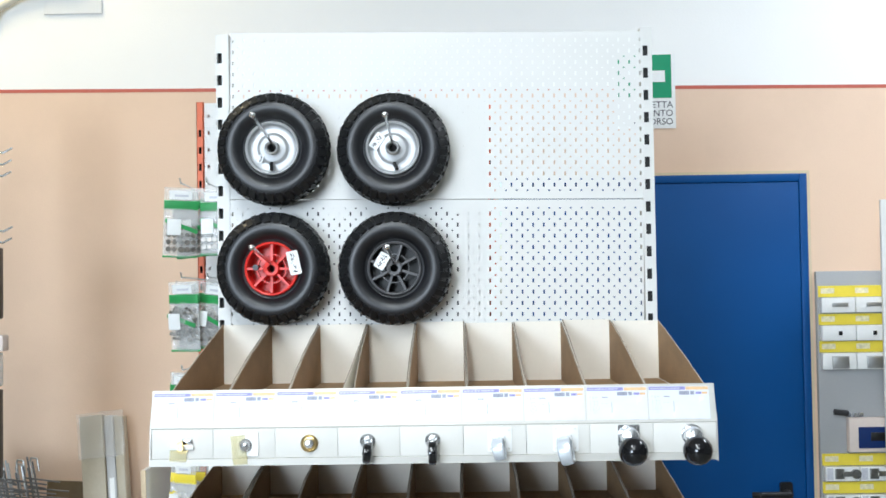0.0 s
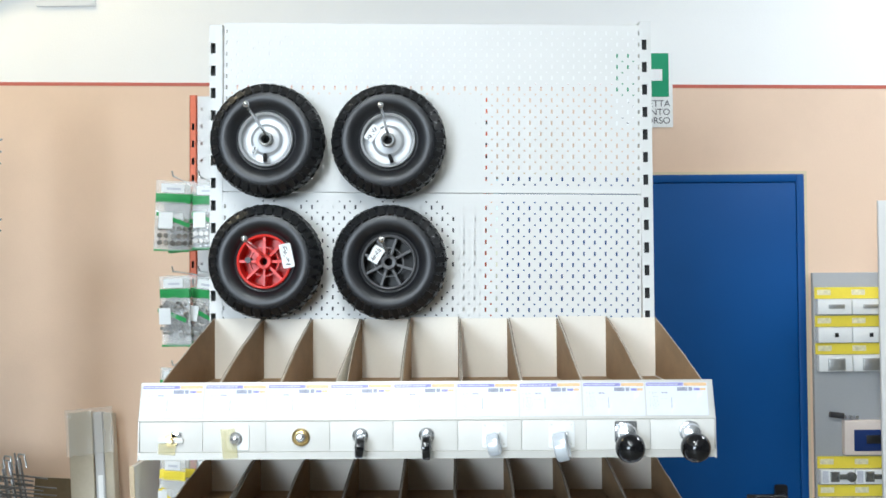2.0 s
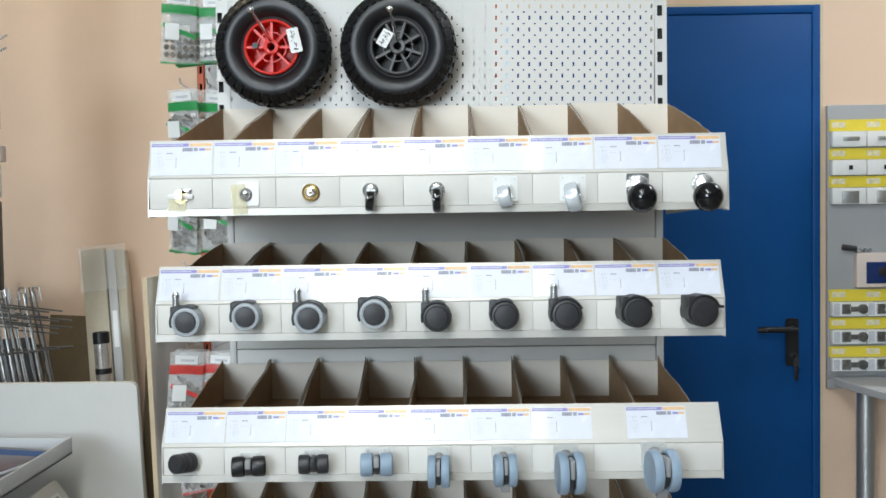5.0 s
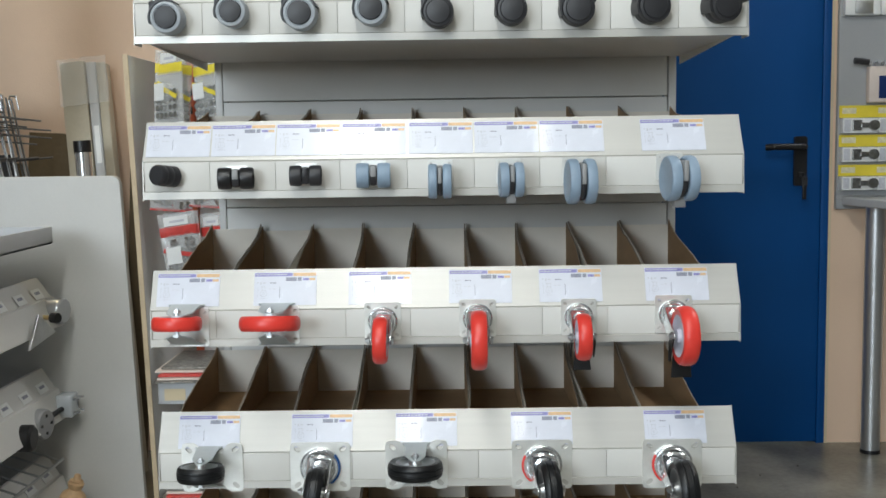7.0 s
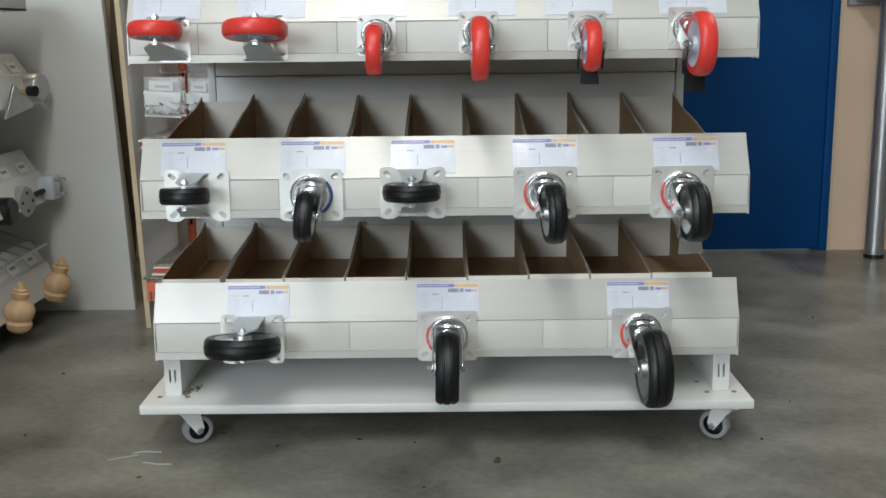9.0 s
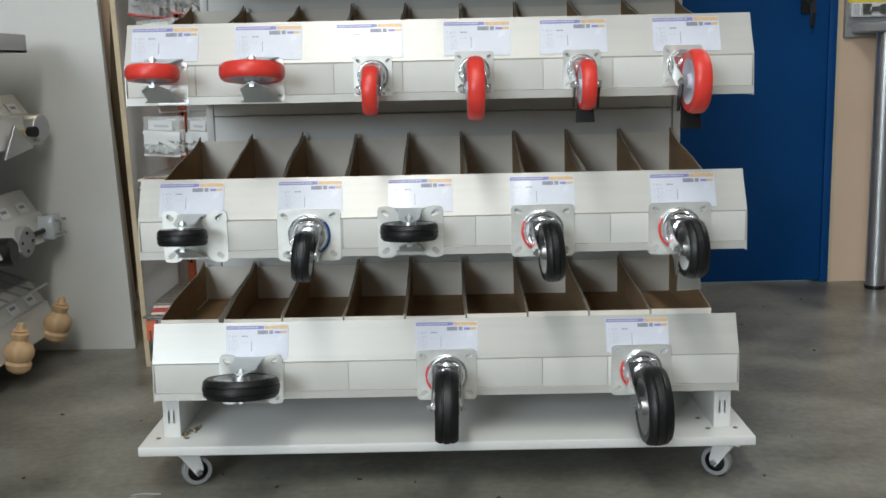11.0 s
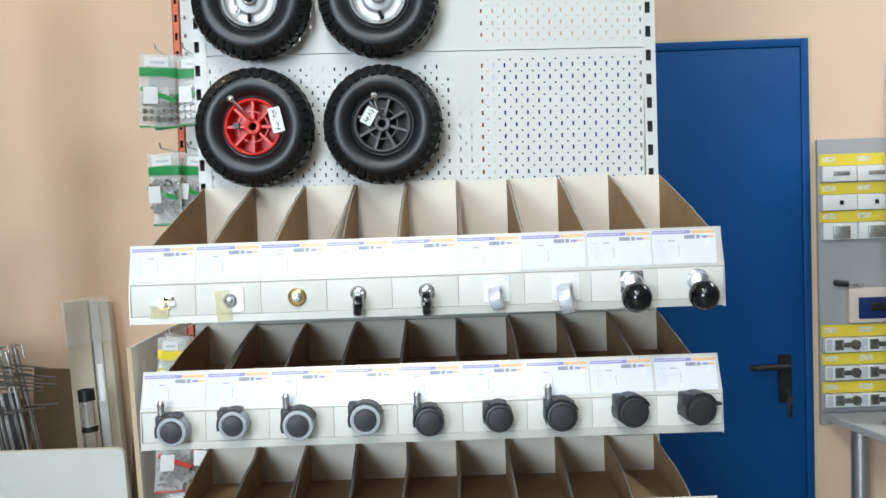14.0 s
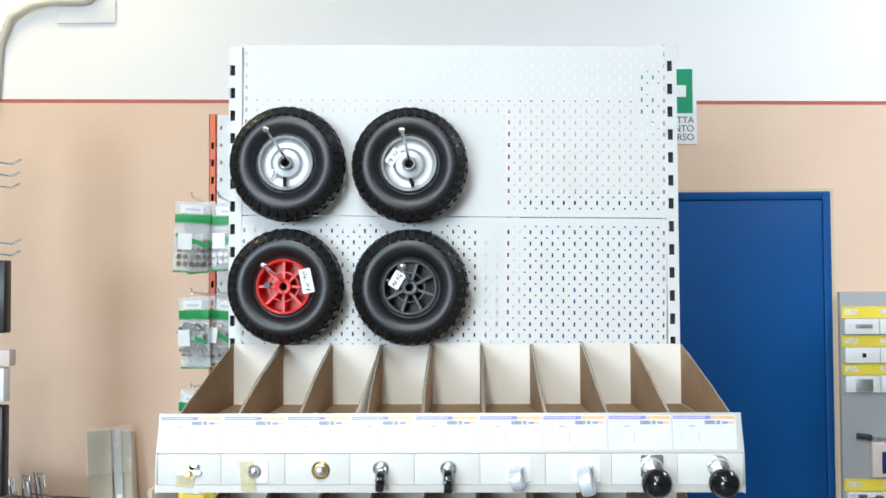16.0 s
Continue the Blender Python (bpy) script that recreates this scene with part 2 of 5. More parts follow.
def part(name, bm, material, parent=None, label="", smooth=False, angle=35):
    bmesh.ops.recalc_face_normals(bm, faces=bm.faces[:])
    me = bpy.data.meshes.new(name)
    if smooth:
        for f in bm.faces:
            f.smooth = True
        for e in bm.edges:
            if len(e.link_faces) == 2 and e.calc_face_angle(0) > radians(angle):
                e.smooth = False
    bm.to_mesh(me)
    bm.free()
    for one in material if isinstance(material, (list, tuple)) else [material]:
        me.materials.append(one)
    ob = new(name, me)
    if parent is not None:
        ob.parent = parent
    if label:
        ob["label"] = label
    return ob


def thing(name, m, label, category, group="", kind=""):
    ob = new(name)
    ob.empty_display_size = 0.05
    ob.matrix_basis = m
    return tagged(ob, label, category, group, kind)


def shaped(name, fn, material, parent=None, label="", smooth=False, angle=35):
    bm = bmesh.new()
    fn(bm)
    return part(name, bm, material, parent, label, smooth, angle)


def boxes(name, dims, material, parent=None, label="", bevel=0.0):
    bm = bmesh.new()
    for d in dims if isinstance(dims[0], (tuple, list)) else [dims]:
        box(bm, *d, bevel=bevel)
    return part(name, bm, material, parent, label, smooth=bevel > 0, angle=50)


def placed(m, fn):
    def inner(bm):
        before = len(bm.verts)
        fn(bm)
        bm.verts.ensure_lookup_table()
        bmesh.ops.transform(bm, matrix=m, verts=bm.verts[before:])
    return inner


ALONG_Y = Matrix.Rotation(radians(90), 4, "X")    # lathe axis z -> -y
ALONG_X = Matrix.Rotation(radians(90), 4, "Y")    # lathe axis z -> x

# ---------------- the room ----------------
WALL = 3.727
tagged(boxes("floor", (-4.2, 4.2, -5.2, WALL + 0.2, -0.1, 0.0), M["concrete"]), "smooth grey concrete floor with dark stains", "floor", kind="structure")
wall = thing("wall_north", pose(0, 0, 0), "salmon and white painted wall with red line", "wall", kind="structure")
DX0, DX1, DZ = 0.19, 1.250, 2.072


def line_z(x):
    return 2.374 - 0.0119 * x


def wall_band(bm, x0, x1, lo, hi, y=WALL):
    """A stretch of wall whose lower and upper edges may follow the painted line."""
    prism(bm, [(x0, y, lo(x0)), (x1, y, lo(x1)), (x1, y, hi(x1)), (x0, y, hi(x0))], (0, WALL + 0.2 - y, 0))


shaped("lower_paint", lambda bm: (wall_band(bm, -4.2, DX0, lambda x: 0.0, lambda x: line_z(x) - 0.006), wall_band(bm, DX1, 4.2, lambda x: 0.0, lambda x: line_z(x) - 0.006), wall_band(bm, DX0, DX1, lambda x: DZ, lambda x: line_z(x) - 0.006)), M["salmon"], wall, "salmon paint")
shaped("upper_paint", lambda bm: wall_band(bm, -4.2, 4.2, lambda x: line_z(x) + 0.006, lambda x: 3.7), M["white_wall"], wall, "white paint")
shaped("painted_line", lambda bm: wall_band(bm, -4.2, 4.2, lambda x: line_z(x) - 0.006, lambda x: line_z(x) + 0.006, WALL - 0.001), M["red_line"], wall, "thin red line")
# unseen walls and ceiling added to close the room, toned down against bounce
tagged(boxes("wall_west", (-4.4, -4.2, -5.4, WALL + 0.2, 0, 3.7), M["shop_wall"]), "plain unseen side wall, dark grey to cut bounce light", "wall", kind="structure")
tagged(boxes("wall_east", (4.2, 4.4, -5.4, WALL + 0.2, 0, 3.7), M["shop_wall"]), "plain unseen side wall, dark grey to cut bounce light", "wall", kind="structure")
tagged(boxes("wall_south", [(-4.2, -3.8, -5.4, -5.2, 0, 3.7), (-1.4, 4.2, -5.4, -5.2, 0, 3.7), (-3.8, -1.4, -5.4, -5.2, 0, 1.2), (-3.8, -1.4, -5.4, -5.2, 3.3, 3.7)], M["shop_wall"]), "plain unseen window wall, dark grey to cut bounce light", "wall", kind="structure")
tagged(boxes("ceiling", (-4.4, 4.4, -5.4, WALL + 0.2, 3.7, 3.9), M["ceiling"]), "plain unseen ceiling, paint toned down to cut bounce light", "ceiling", kind="structure")

# ---------------- blue door ----------------
door = thing("door_1", pose(0, WALL, 0), "blue painted steel fire door, closed, with black lever", "door", kind="structure")
boxes("door_frame", [(DX0 + 0.02, DX0 + 0.06, -0.007, 0.07, 0, DZ - 0.010), (1.214, 1.240, -0.007, 0.07, 0, DZ - 0.010), (DX0 + 0.06, 1.214, -0.007, 0.07, 2.035, DZ - 0.010)], M["blue"], door, bevel=0.002)
boxes("seal", [(1.240, DX1, -0.004, 0.06, 0, DZ - 0.010), (DX0, DX1, -0.004, 0.06, DZ - 0.010, DZ)], M["rail_trim"], door, "yellowish sealant strip")
leaf = boxes("door_leaf", (DX0 + 0.0615, 1.2125, -0.004, 0.045, 0.006, 2.0338), M["blue"], door, bevel=0.002)
shaped("escutcheon", lambda bm: holed(bm, loop(1.144, 0.938, 0.021, 0.080, 0.008), [], -0.014, 0.010), M["black"], leaf, "black plastic plate")


def lever(bm):
    tube(bm, [(1.144, -0.01, 0.985), (1.144, -0.055, 0.985), (1.045, -0.058, 0.985), (1.022, -0.045, 0.983)], 0.0105, 14)


shaped("lever", lever, M["black"], leaf, "black lever", True)


def key(bm):
    rod(bm, (1.146, -0.014, 0.895), (1.146, -0.022, 0.895), 0.009)
    box(bm, 1.1445, 1.1475, -0.05, -0.02, 0.89, 0.90)
    holed(bm, loop(1.146, 0.873, 0.009, 0.018, 0.008), [loop(1.146, 0.880, 0.003, 0.003, 0.0029)], -0.052, 0.003)


shaped("key", key, M["grey_plastic"], leaf, "key hanging in the lock")
boxes("key_fob", (1.139, 1.152, -0.054, -0.048, 0.815, 0.862), M["black"], leaf, "black fob", 0.002)

# ---------------- first aid sign ----------------
sign = thing("first_aid_sign", pose(0.70, WALL - 0.002, 2.35), "green and white first aid sign with cross", "sign")
boxes("sign_plate", (-0.10, 0.101, -0.002, 0.0, -0.126, 0.129), M["sign_white"], sign)
boxes("green_field", (-0.094, 0.088, -0.0032, -0.0022, -0.022, 0.127), M["sign_green"], sign, "green field")
shaped("cross", lambda bm: (box(bm, -0.018, 0.018, -0.0044, -0.0034, -0.008, 0.113), box(bm, -0.062, -0.018, -0.0044, -0.0034, 0.033, 0.072), box(bm, 0.018, 0.066, -0.0044, -0.0034, 0.033, 0.072)), M["sign_white"], sign, "white cross")
for word, z in (("CASSETTA", -0.055), ("PRONTO", -0.084), ("SOCCORSO", -0.113)):
    cu = bpy.data.curves.new("lettering", "FONT")
    cu.body, cu.size, cu.align_x = word, 0.031, "RIGHT"
    cu.extrude = 0.0003
    cu.materials.append(M["black_print"])
    tx = new("lettering", cu)
    tx.parent = sign
    tx.matrix_basis = pose(0.092, -0.0026, z, 90, 0, 0)

# ---------------- the display stand ----------------
ZT = [1.529, 1.307, 1.0485, 0.7955, 0.543, 0.293]
ZB = [1.398, 1.1765, 0.9205, 0.6685, 0.415, 0.164]
YT = [1.984, 2.023, 2.0445, 2.049, 2.067, 2.086]
YB = [1.967, 1.9955, 2.0115, 2.0215, 2.037, 2.062]
FLOORZ = [1.494, 1.250, 0.990, 0.728, 0.490, 0.256]
BACKTOP = [1.625, 1.335, 1.070, 0.835, 0.583, 0.326]
BACK = 2.46
XL, XR = -0.502, 0.498
stand = thing("display_stand", pose(0, 0, 0), "white metal shop display stand on a castered board", "display stand")
boxes("base_board", (-0.533, 0.527, 2.040, 2.93, 0.070, 0.087), M["steel_white"], stand, "white laminated board", 0.0025)


def mesh_strip(bm, x0, x1, z0, z1, holes, y):
    """Strip with square holes, one above the other; holes: rows of (x0, x1, z0, z1)."""
    def quad(a, b, c, d):
        if b - a > 1e-6 and d - c > 1e-6:
            bm.faces.new([bm.verts.new(p) for p in ((a, y, c), (b, y, c), (b, y, d), (a, y, d))])
    z = z0
    for hx0, hx1, hz0, hz1 in holes:
        quad(x0, x1, z, hz0)
        quad(x0, hx0, hz0, hz1)
        quad(hx1, x1, hz0, hz1)
        for p in (((hx0, hz0), (hx0, hz1)), ((hx0, hz1), (hx1, hz1)), ((hx1, hz1), (hx1, hz0)), ((hx1, hz0), (hx0, hz0))):
            (a, c), (b, d) = p
            bm.faces.new([bm.verts.new(q) for q in ((a, y, c), (b, y, d), (b, y + 0.002, d), (a, y + 0.002, c))])
        z = hz1
    quad(x0, x1, z, z1)


def upright(x0, x1, hx0, hx1):
    def fn(bm):
        holes = [(hx0, hx1, 0.165 + 0.05 * i, 0.165 + 0.05 * i + 0.023) for i in range(27, 42)]
        mesh_strip(bm, x0, x1, 1.50, 2.279, holes, BACK - 0.0015)
        box(bm, x0, x0 + 0.002, BACK - 0.0015, BACK + 0.05, 1.50, 2.279)
        box(bm, x1 - 0.002, x1, BACK - 0.0015, BACK + 0.05, 1.50, 2.279)
        box(bm, x0, x1, BACK + 0.048, BACK + 0.05, 1.50, 2.279)
    return fn


for x0, x1, h0, h1 in ((-0.490, -0.461, -0.487, -0.4765), (0.464, 0.4895, 0.469, 0.480)):
    shaped("upright", upright(x0, x1, h0, h1), M["steel_white"], stand, "slotted white steel upright")
    # solid dark block, its colour stands for the shade behind the slots
    boxes("upright_core", (x0 + 0.003, x1 - 0.003, BACK + 0.012, BACK + 0.046, 1.50, 2.26), M["dark"], stand, "dark block that paints the shade inside the upright")


def peg_panel(bm, z0, z1, off):
    """Perforated steel: rows of upright slots and of small dots in turn, each cut through."""
    px, pz, hw, hh = 0.0121, 0.0250, 0.0019, 0.0045
    n = round(0.926 / px)
    px = 0.926 / n
    rows = round((z1 - z0) / (pz / 2))
    dz = (z1 - z0) / rows
    vs, fs = [], []
    y = BACK
    for r in range(rows):
        zc = z0 + (r + 0.5) * dz
        for c in range(n):
            a = -0.4616 + c * px
            b = a + px
            lo, hi = zc - dz / 2, zc + dz / 2
            if (r + c + off) % 2 or r in (0, rows - 1):
                k = len(vs)
                vs += [(a, y, lo), (b, y, lo), (b, y, hi), (a, y, hi)]
                fs.append((k, k + 1, k + 2, k + 3))
                continue
            m = (a + b) / 2
            k = len(vs)
            tall = hh if (r + off) % 2 == 0 else 0.0017
            vs += [(a, y, lo), (b, y, lo), (b, y, hi), (a, y, hi), (m - hw, y, zc - tall), (m + hw, y, zc - tall), (m + hw, y, zc + tall), (m - hw, y, zc + tall)]
            vs += [(p[0], y + 0.0012, p[2]) for p in vs[-4:]]
            for i in range(4):
                j = (i + 1) % 4
                fs.append((k + i, k + j, k + 4 + j, k + 4 + i))
                fs.append((k + 4 + i, k + 4 + j, k + 8 + j, k + 8 + i))
    me = bpy.data.meshes.new("peg")
    me.from_pydata(vs, [], fs)
    bm.from_mesh(me)
    bpy.data.meshes.remove(me)
    box(bm, -0.4595, 0.4615, y - 0.0001, y + 0.013, z1 - 0.0012, z1)
    box(bm, -0.4595, 0.4615, y - 0.0001, y + 0.013, z0, z0 + 0.0012)


for z0, z1, off in ((1.8965, 2.272, 0), (1.52, 1.8945, 1)):
    ob = shaped("perforated_panel", lambda bm: peg_panel(bm, z0, z1, off), M["steel_white"], stand, "white perforated steel panel")
    ob.matrix_basis = pose(0, 0, 1.9, 0, 0.8, 0) @ pose(0, 0, -1.9 + 0.005, 0, 0, 0)
for x0, x1 in ((-0.4755, -0.4610), (0.4640, 0.4790)):
    boxes("upright", (x0, x1, BACK - 0.001, BACK + 0.05, 0.0875, 1.498), M["steel_white"], stand, "plain lower part of the upright", 0.001)
boxes("rear_panel", (-0.4595, 0.4615, BACK + 0.055, BACK + 0.057, 0.12, 1.50), M["steel_white"], stand)
for z0, z1 in ((0.12, 0.379), (0.381, 0.629), (0.631, 0.879), (0.881, 1.099), (1.101, 1.329), (1.331, 1.518)):
    boxes("back_panel", (-0.4595, 0.4615, BACK, BACK + 0.012, z0, z1), M["steel_white"], stand, "plain white steel panel", 0.0015)


def foot(x0, x1):
    def fn(bm):
        h = [loop((x0 + x1) / 2 + d, 0.124, 0.0016, 0.0115, 0.001) for d in (-0.0045, 0.0045)]
        holed(bm, loop((x0 + x1) / 2, 0.131, (x1 - x0) / 2, 0.0435, 0.004), h, 2.090, 0.002)
        box(bm, x0, x0 + 0.002, 2.092, 2.47, 0.0875, 0.17)
        box(bm, x1 - 0.002, x1, 2.092, 2.47, 0.0875, 0.17)
        box(bm, x0 + 0.003, x1 - 0.003, 2.112, 2.114, 0.0875, 0.17)
    return fn


shaped("foot", foot(-0.499, -0.470), M["steel_white"], stand, "slotted steel foot")
shaped("foot", foot(0.466, 0.495), M["steel_white"], stand, "slotted steel foot")
for x, y in ((-0.508, 2.085), (-0.458, 2.084), (-0.452, 2.140), (0.503, 2.085), (0.455, 2.084), (0.450, 2.140)):
    shaped("screw", lambda bm: lathe(bm, [(0, 0), (0.0046, 0), (0.0046, 0.0008), (0.0022, 0.0012), (0.0016, 0.0006), (0, 0.0006)], Matrix.Translation((x, y, 0.0872)), 14), M["hinge_steel"], stand, "dark screw head")


def sawdust(bm):
    rnd = random.Random(21)
    for _ in range(60):
        u = rnd.random()
        x, y = -0.468 + 0.022 * u + rnd.gauss(0, 0.004), 2.096 + 0.05 * u + rnd.gauss(0, 0.006)
        r = rnd.uniform(0.0008, 0.0028)
        bmesh.ops.create_icosphere(bm, subdivisions=1, radius=r, matrix=Matrix.Translation((x, y, 0.0872 + r * 0.2)) @ Matrix.Diagonal((1.3, 1.0, 0.35, 1)))


tagged(shaped("sawdust", sawdust, M["brown_dust"]), "brown sawdust on the white board beside a foot", "dirt", kind="stuff")


def stand_caster(x, y, turn):
    m = pose(x, y, 0, 0, 0, turn)

    def fork(bm):
        box(bm, -0.024, 0.024, -0.032, 0.032, 0.0672, 0.0698, 0.0008)
        lathe(bm, [(0, 0.060), (0.016, 0.060), (0.019, 0.063), (0.019, 0.0672), (0, 0.0672)], Matrix.Identity(4), 24)
        for s in (-1, 1):
            prism(bm, [(s * 0.0125, a, b) for a, b in ((-0.017, 0.062), (0.018, 0.062), (0.025, 0.032), (0.022, 0.022), (0.014, 0.019), (0.008, 0.026))], (s * 0.0018, 0, 0), 0.0004)
        box(bm, -0.0143, 0.0143, -0.017, 0.016, 0.0600, 0.0622)
    c = shaped("stand_caster", placed(m, fork), M["steel_white"], stand, "pale pressed steel castor fork", True)
    axle = m @ Matrix.Translation((0, 0.016, 0.027)) @ ALONG_X
    shaped("axle_bolt", lambda bm: lathe(bm, [(0, -0.021), (0.004, -0.021), (0.0055, -0.018), (0.0055, -0.0145), (0.003, -0.0145), (0.003, 0.0145), (0.0055, 0.0145), (0.0055, 0.018), (0.004, 0.021), (0, 0.021)], axle, 12), M["chrome"], c, "bright bolt")
    shaped("tyre", lambda bm: lathe(bm, [(0.018, -0.0095), (0.0245, -0.0095), (0.0268, -0.006), (0.0268, 0.006), (0.0245, 0.0095), (0.018, 0.0095)], axle, 36, True), M["mid_grey"], c, "grey rubber tyre", True)
    shaped("hub", lambda bm: lathe(bm, [(0.005, -0.008), (0.008, -0.0075), (0.010, -0.004), (0.015, -0.0035), (0.018, -0.0085), (0.018, 0.0085), (0.015, 0.0035), (0.010, 0.004), (0.008, 0.0075), (0.005, 0.008)], axle, 28), M["black"], c, "black hub", True)


for x, y, a in ((-0.460, 2.083, -62), (0.486, 2.080, 55), (-0.455, 2.85, 200), (0.475, 2.85, 150)):
    stand_caster(x, y, a)

# shelves with price rails and backing cards
CARDS = [
    [-0.5, -0.391, -0.281, -0.170, -0.060, 0.052, 0.163, 0.275, 0.386, 0.497],
    [-0.5, -0.391, -0.281, -0.170, -0.060, 0.052, 0.163, 0.275, 0.386, 0.497],
    [-0.5, -0.391, -0.281, -0.173, -0.061, 0.051, 0.160, 0.270, 0.497],
    [-0.5, -0.391, -0.170, -0.060, 0.164, 0.275, 0.497],
    [-0.5, -0.379, -0.275, -0.166, 0.053, 0.275, 0.497],
    [-0.5, -0.277, -0.168, -0.051, 0.164, 0.275, 0.497],
]
MIDZ = [z - 0.064 for z in ZT]
for n in range(6):
    yt, yb, zt, zb, zm = YT[n], YB[n], ZT[n], ZB[n], MIDZ[n]

    def tray(bm):
        box(bm, XL + 0.012, XR - 0.012, yt + 0.004, BACK - 0.008, FLOORZ[n] - 0.004, FLOORZ[n] - 0.002)
        box(bm, XL + 0.012, XR - 0.012, yb + 0.006, BACK - 0.008, zb + 0.004, zb + 0.006)
        for x in (XL + 0.012, XR - 0.014):
            prism(bm, [(x, yb + 0.01, zb + 0.004), (x, BACK - 0.008, zb - 0.012), (x, BACK - 0.008, FLOORZ[n] + 0.004), (x, yt + 0.004, FLOORZ[n] - 0.002)], (0.002, 0, 0))
    shelf = shaped("shelf", tray, M["steel_white"], stand, "white folded steel shelf")

    def rail(bm):
        prof = [(yt, zt), (yt - 0.003, zt + 0.001), (yb - 0.002, zm), (yb, zm - 0.003), (yb + 0.001, zb + 0.014), (yb - 0.005, zb + 0.012), (yb - 0.005, zb), (yb + 0.006, zb), (yb + 0.004, zm), (yt + 0.004, zt - 0.002)]
        prism(bm, [(XL, y, z) for y, z in prof], (XR - XL, 0, 0))
        for x in (XL - 0.0015, XR):
            prism(bm, [(x, yt + 0.004, zt), (x, yb - 0.002, zm), (x, yb - 0.006, zb - 0.002), (x, yb + 0.035, zb - 0.002), (x, yb + 0.035, zt - 0.02)], (0.0015, 0, 0))
    shaped("price_rail", rail, M["fascia"], shelf, "satin white profiled price rail")
    edges = CARDS[n]
    for a, b in zip(edges, edges[1:]):
        boxes("backing_card", (a + 0.0003, b - 0.0003, yb - 0.0030, yb + 0.0005, zb + 0.0132, zm - 0.0026), M["card"], shelf, "", 0.0005)
for x in (-0.508, 0.5):
    shaped("hook", lambda bm: tube(bm, [(x, 2.10, 0.225), (x - 0.004 + 0.008 * (x > 0), 2.09, 0.225), (x - 0.004 + 0.008 * (x > 0), 2.09, 0.19), (x, 2.10, 0.19)], 0.0022), M["chrome"], stand, "small wire hook")

# ---------------- cardboard bins ----------------
FIRST = [-0.477, -0.484, -0.489, -0.489, -0.487, -0.494]
PITCH = [0.1074, 0.1068, 0.1060, 0.1058, 0.1048, 0.1060]


BIN_Y1 = 2.442
bend_rnd = random.Random(77)
# every divider between two bins has its own bow; a few gape open towards the front
BOW = [[(bend_rnd.uniform(-k, k), bend_rnd.uniform(-k, k) * 0.4) for _ in range(10)] for k in (0.002, 0.003, 0.006, 0.005, 0.004, 0.003)]
GAPE = {(0, 3): 0.010, (1, 1): 0.008, (3, 2): 0.012, (3, 7): 0.010, (4, 7): 0.008, (4, 3): 0.004, (5, 1): 0.004, (2, 2): 0.006}


def cardboard_bin(n, i):
    y1, y0 = BIN_Y1, YT[n] + 0.007
    f, top = FLOORZ[n], BACKTOP[n]
    jitter = random.uniform(-0.003, 0.003)
    w = PITCH[n] - 0.0014
    b = thing("cardboard_bin", pose(FIRST[n] + PITCH[n] * i + 0.0005, 0, 0), "open cardboard shelf bin, brown inside and white outside", "cardboard bin", "cardboard bins row %s" % "abcdef"[n])
    t = 0.0022
    boxes("back_wall", (t, w - t, y1 - t, y1, f, top + jitter), M["white_board"], b, "white back")
    lip = 0.030 if n != 5 else 0.046
    ear = 0.0 if n < 2 else 0.010
    steps = 12
    for x, s, d in ((0.0, 1, i), (w - t, -1, i + 1)):
        drop = random.uniform(0, 0.004)
        rag = random.Random(n * 100 + i * 7 + d)
        bow, sway = BOW[n][d]
        gape = GAPE.get((n, d), 0.0) * s

        def side(bm):
            rows = []
            for k in range(steps + 1):
                u = k / steps
                yy = (y1 - t) * (1 - u) + (y0 + t) * u
                zz = (top + jitter) * (1 - u) + (f + lip - drop) * u
                zz += ear * max(0.0, 1 - u * 7) + rag.uniform(-0.0014, 0.0012) + 0.004 * math.sin(math.pi * u)
                off = bow * math.sin(math.pi * u) + sway * math.sin(2 * math.pi * u) + gape * u * u
                foot = gape * u * u * 0.8
                rows.append([bm.verts.new(p) for p in ((x + foot, yy, f), (x + t + foot, yy, f), (x + t + off, yy, zz), (x + off, yy, zz))])
            for p, q in zip(rows, rows[1:]):
                for e in range(4):
                    g = (e + 1) % 4
                    face = bm.faces.new((p[e], p[g], q[g], q[e]))
                    face.material_index = (2, 0 if s > 0 else 1, 2, 1 if s > 0 else 0)[e]
            for end in (rows[0][::-1], rows[-1]):
                bm.faces.new(end).material_index = 2
        shaped("side_wall", side, [M["kraft"], M["white_board"], M["cut_edge"]], b, "brown corrugated side", True, 40)
    boxes("bottom_panel", (t, w - t, y0 + t, y1 - t, f, f + t), M["kraft"], b)
    lo, hi = max(GAPE.get((n, i), 0.0), 0.001), max(GAPE.get((n, i + 1), 0.0), 0.001)
    boxes("front_lip", (lo, w - hi, y0, y0 + t, f, f + lip - 0.004 + random.uniform(-0.002, 0.003)), M["white_board"], b, "white front lip")
    return b


for n in range(6):
    for i in range(9):
        cardboard_bin(n, i)

# ---------------- price labels ----------------
SLOPE = [math.degrees(math.atan2(YT[n] - 0.003 - YB[n] + 0.002, ZT[n] + 0.001 - MIDZ[n])) for n in range(6)]
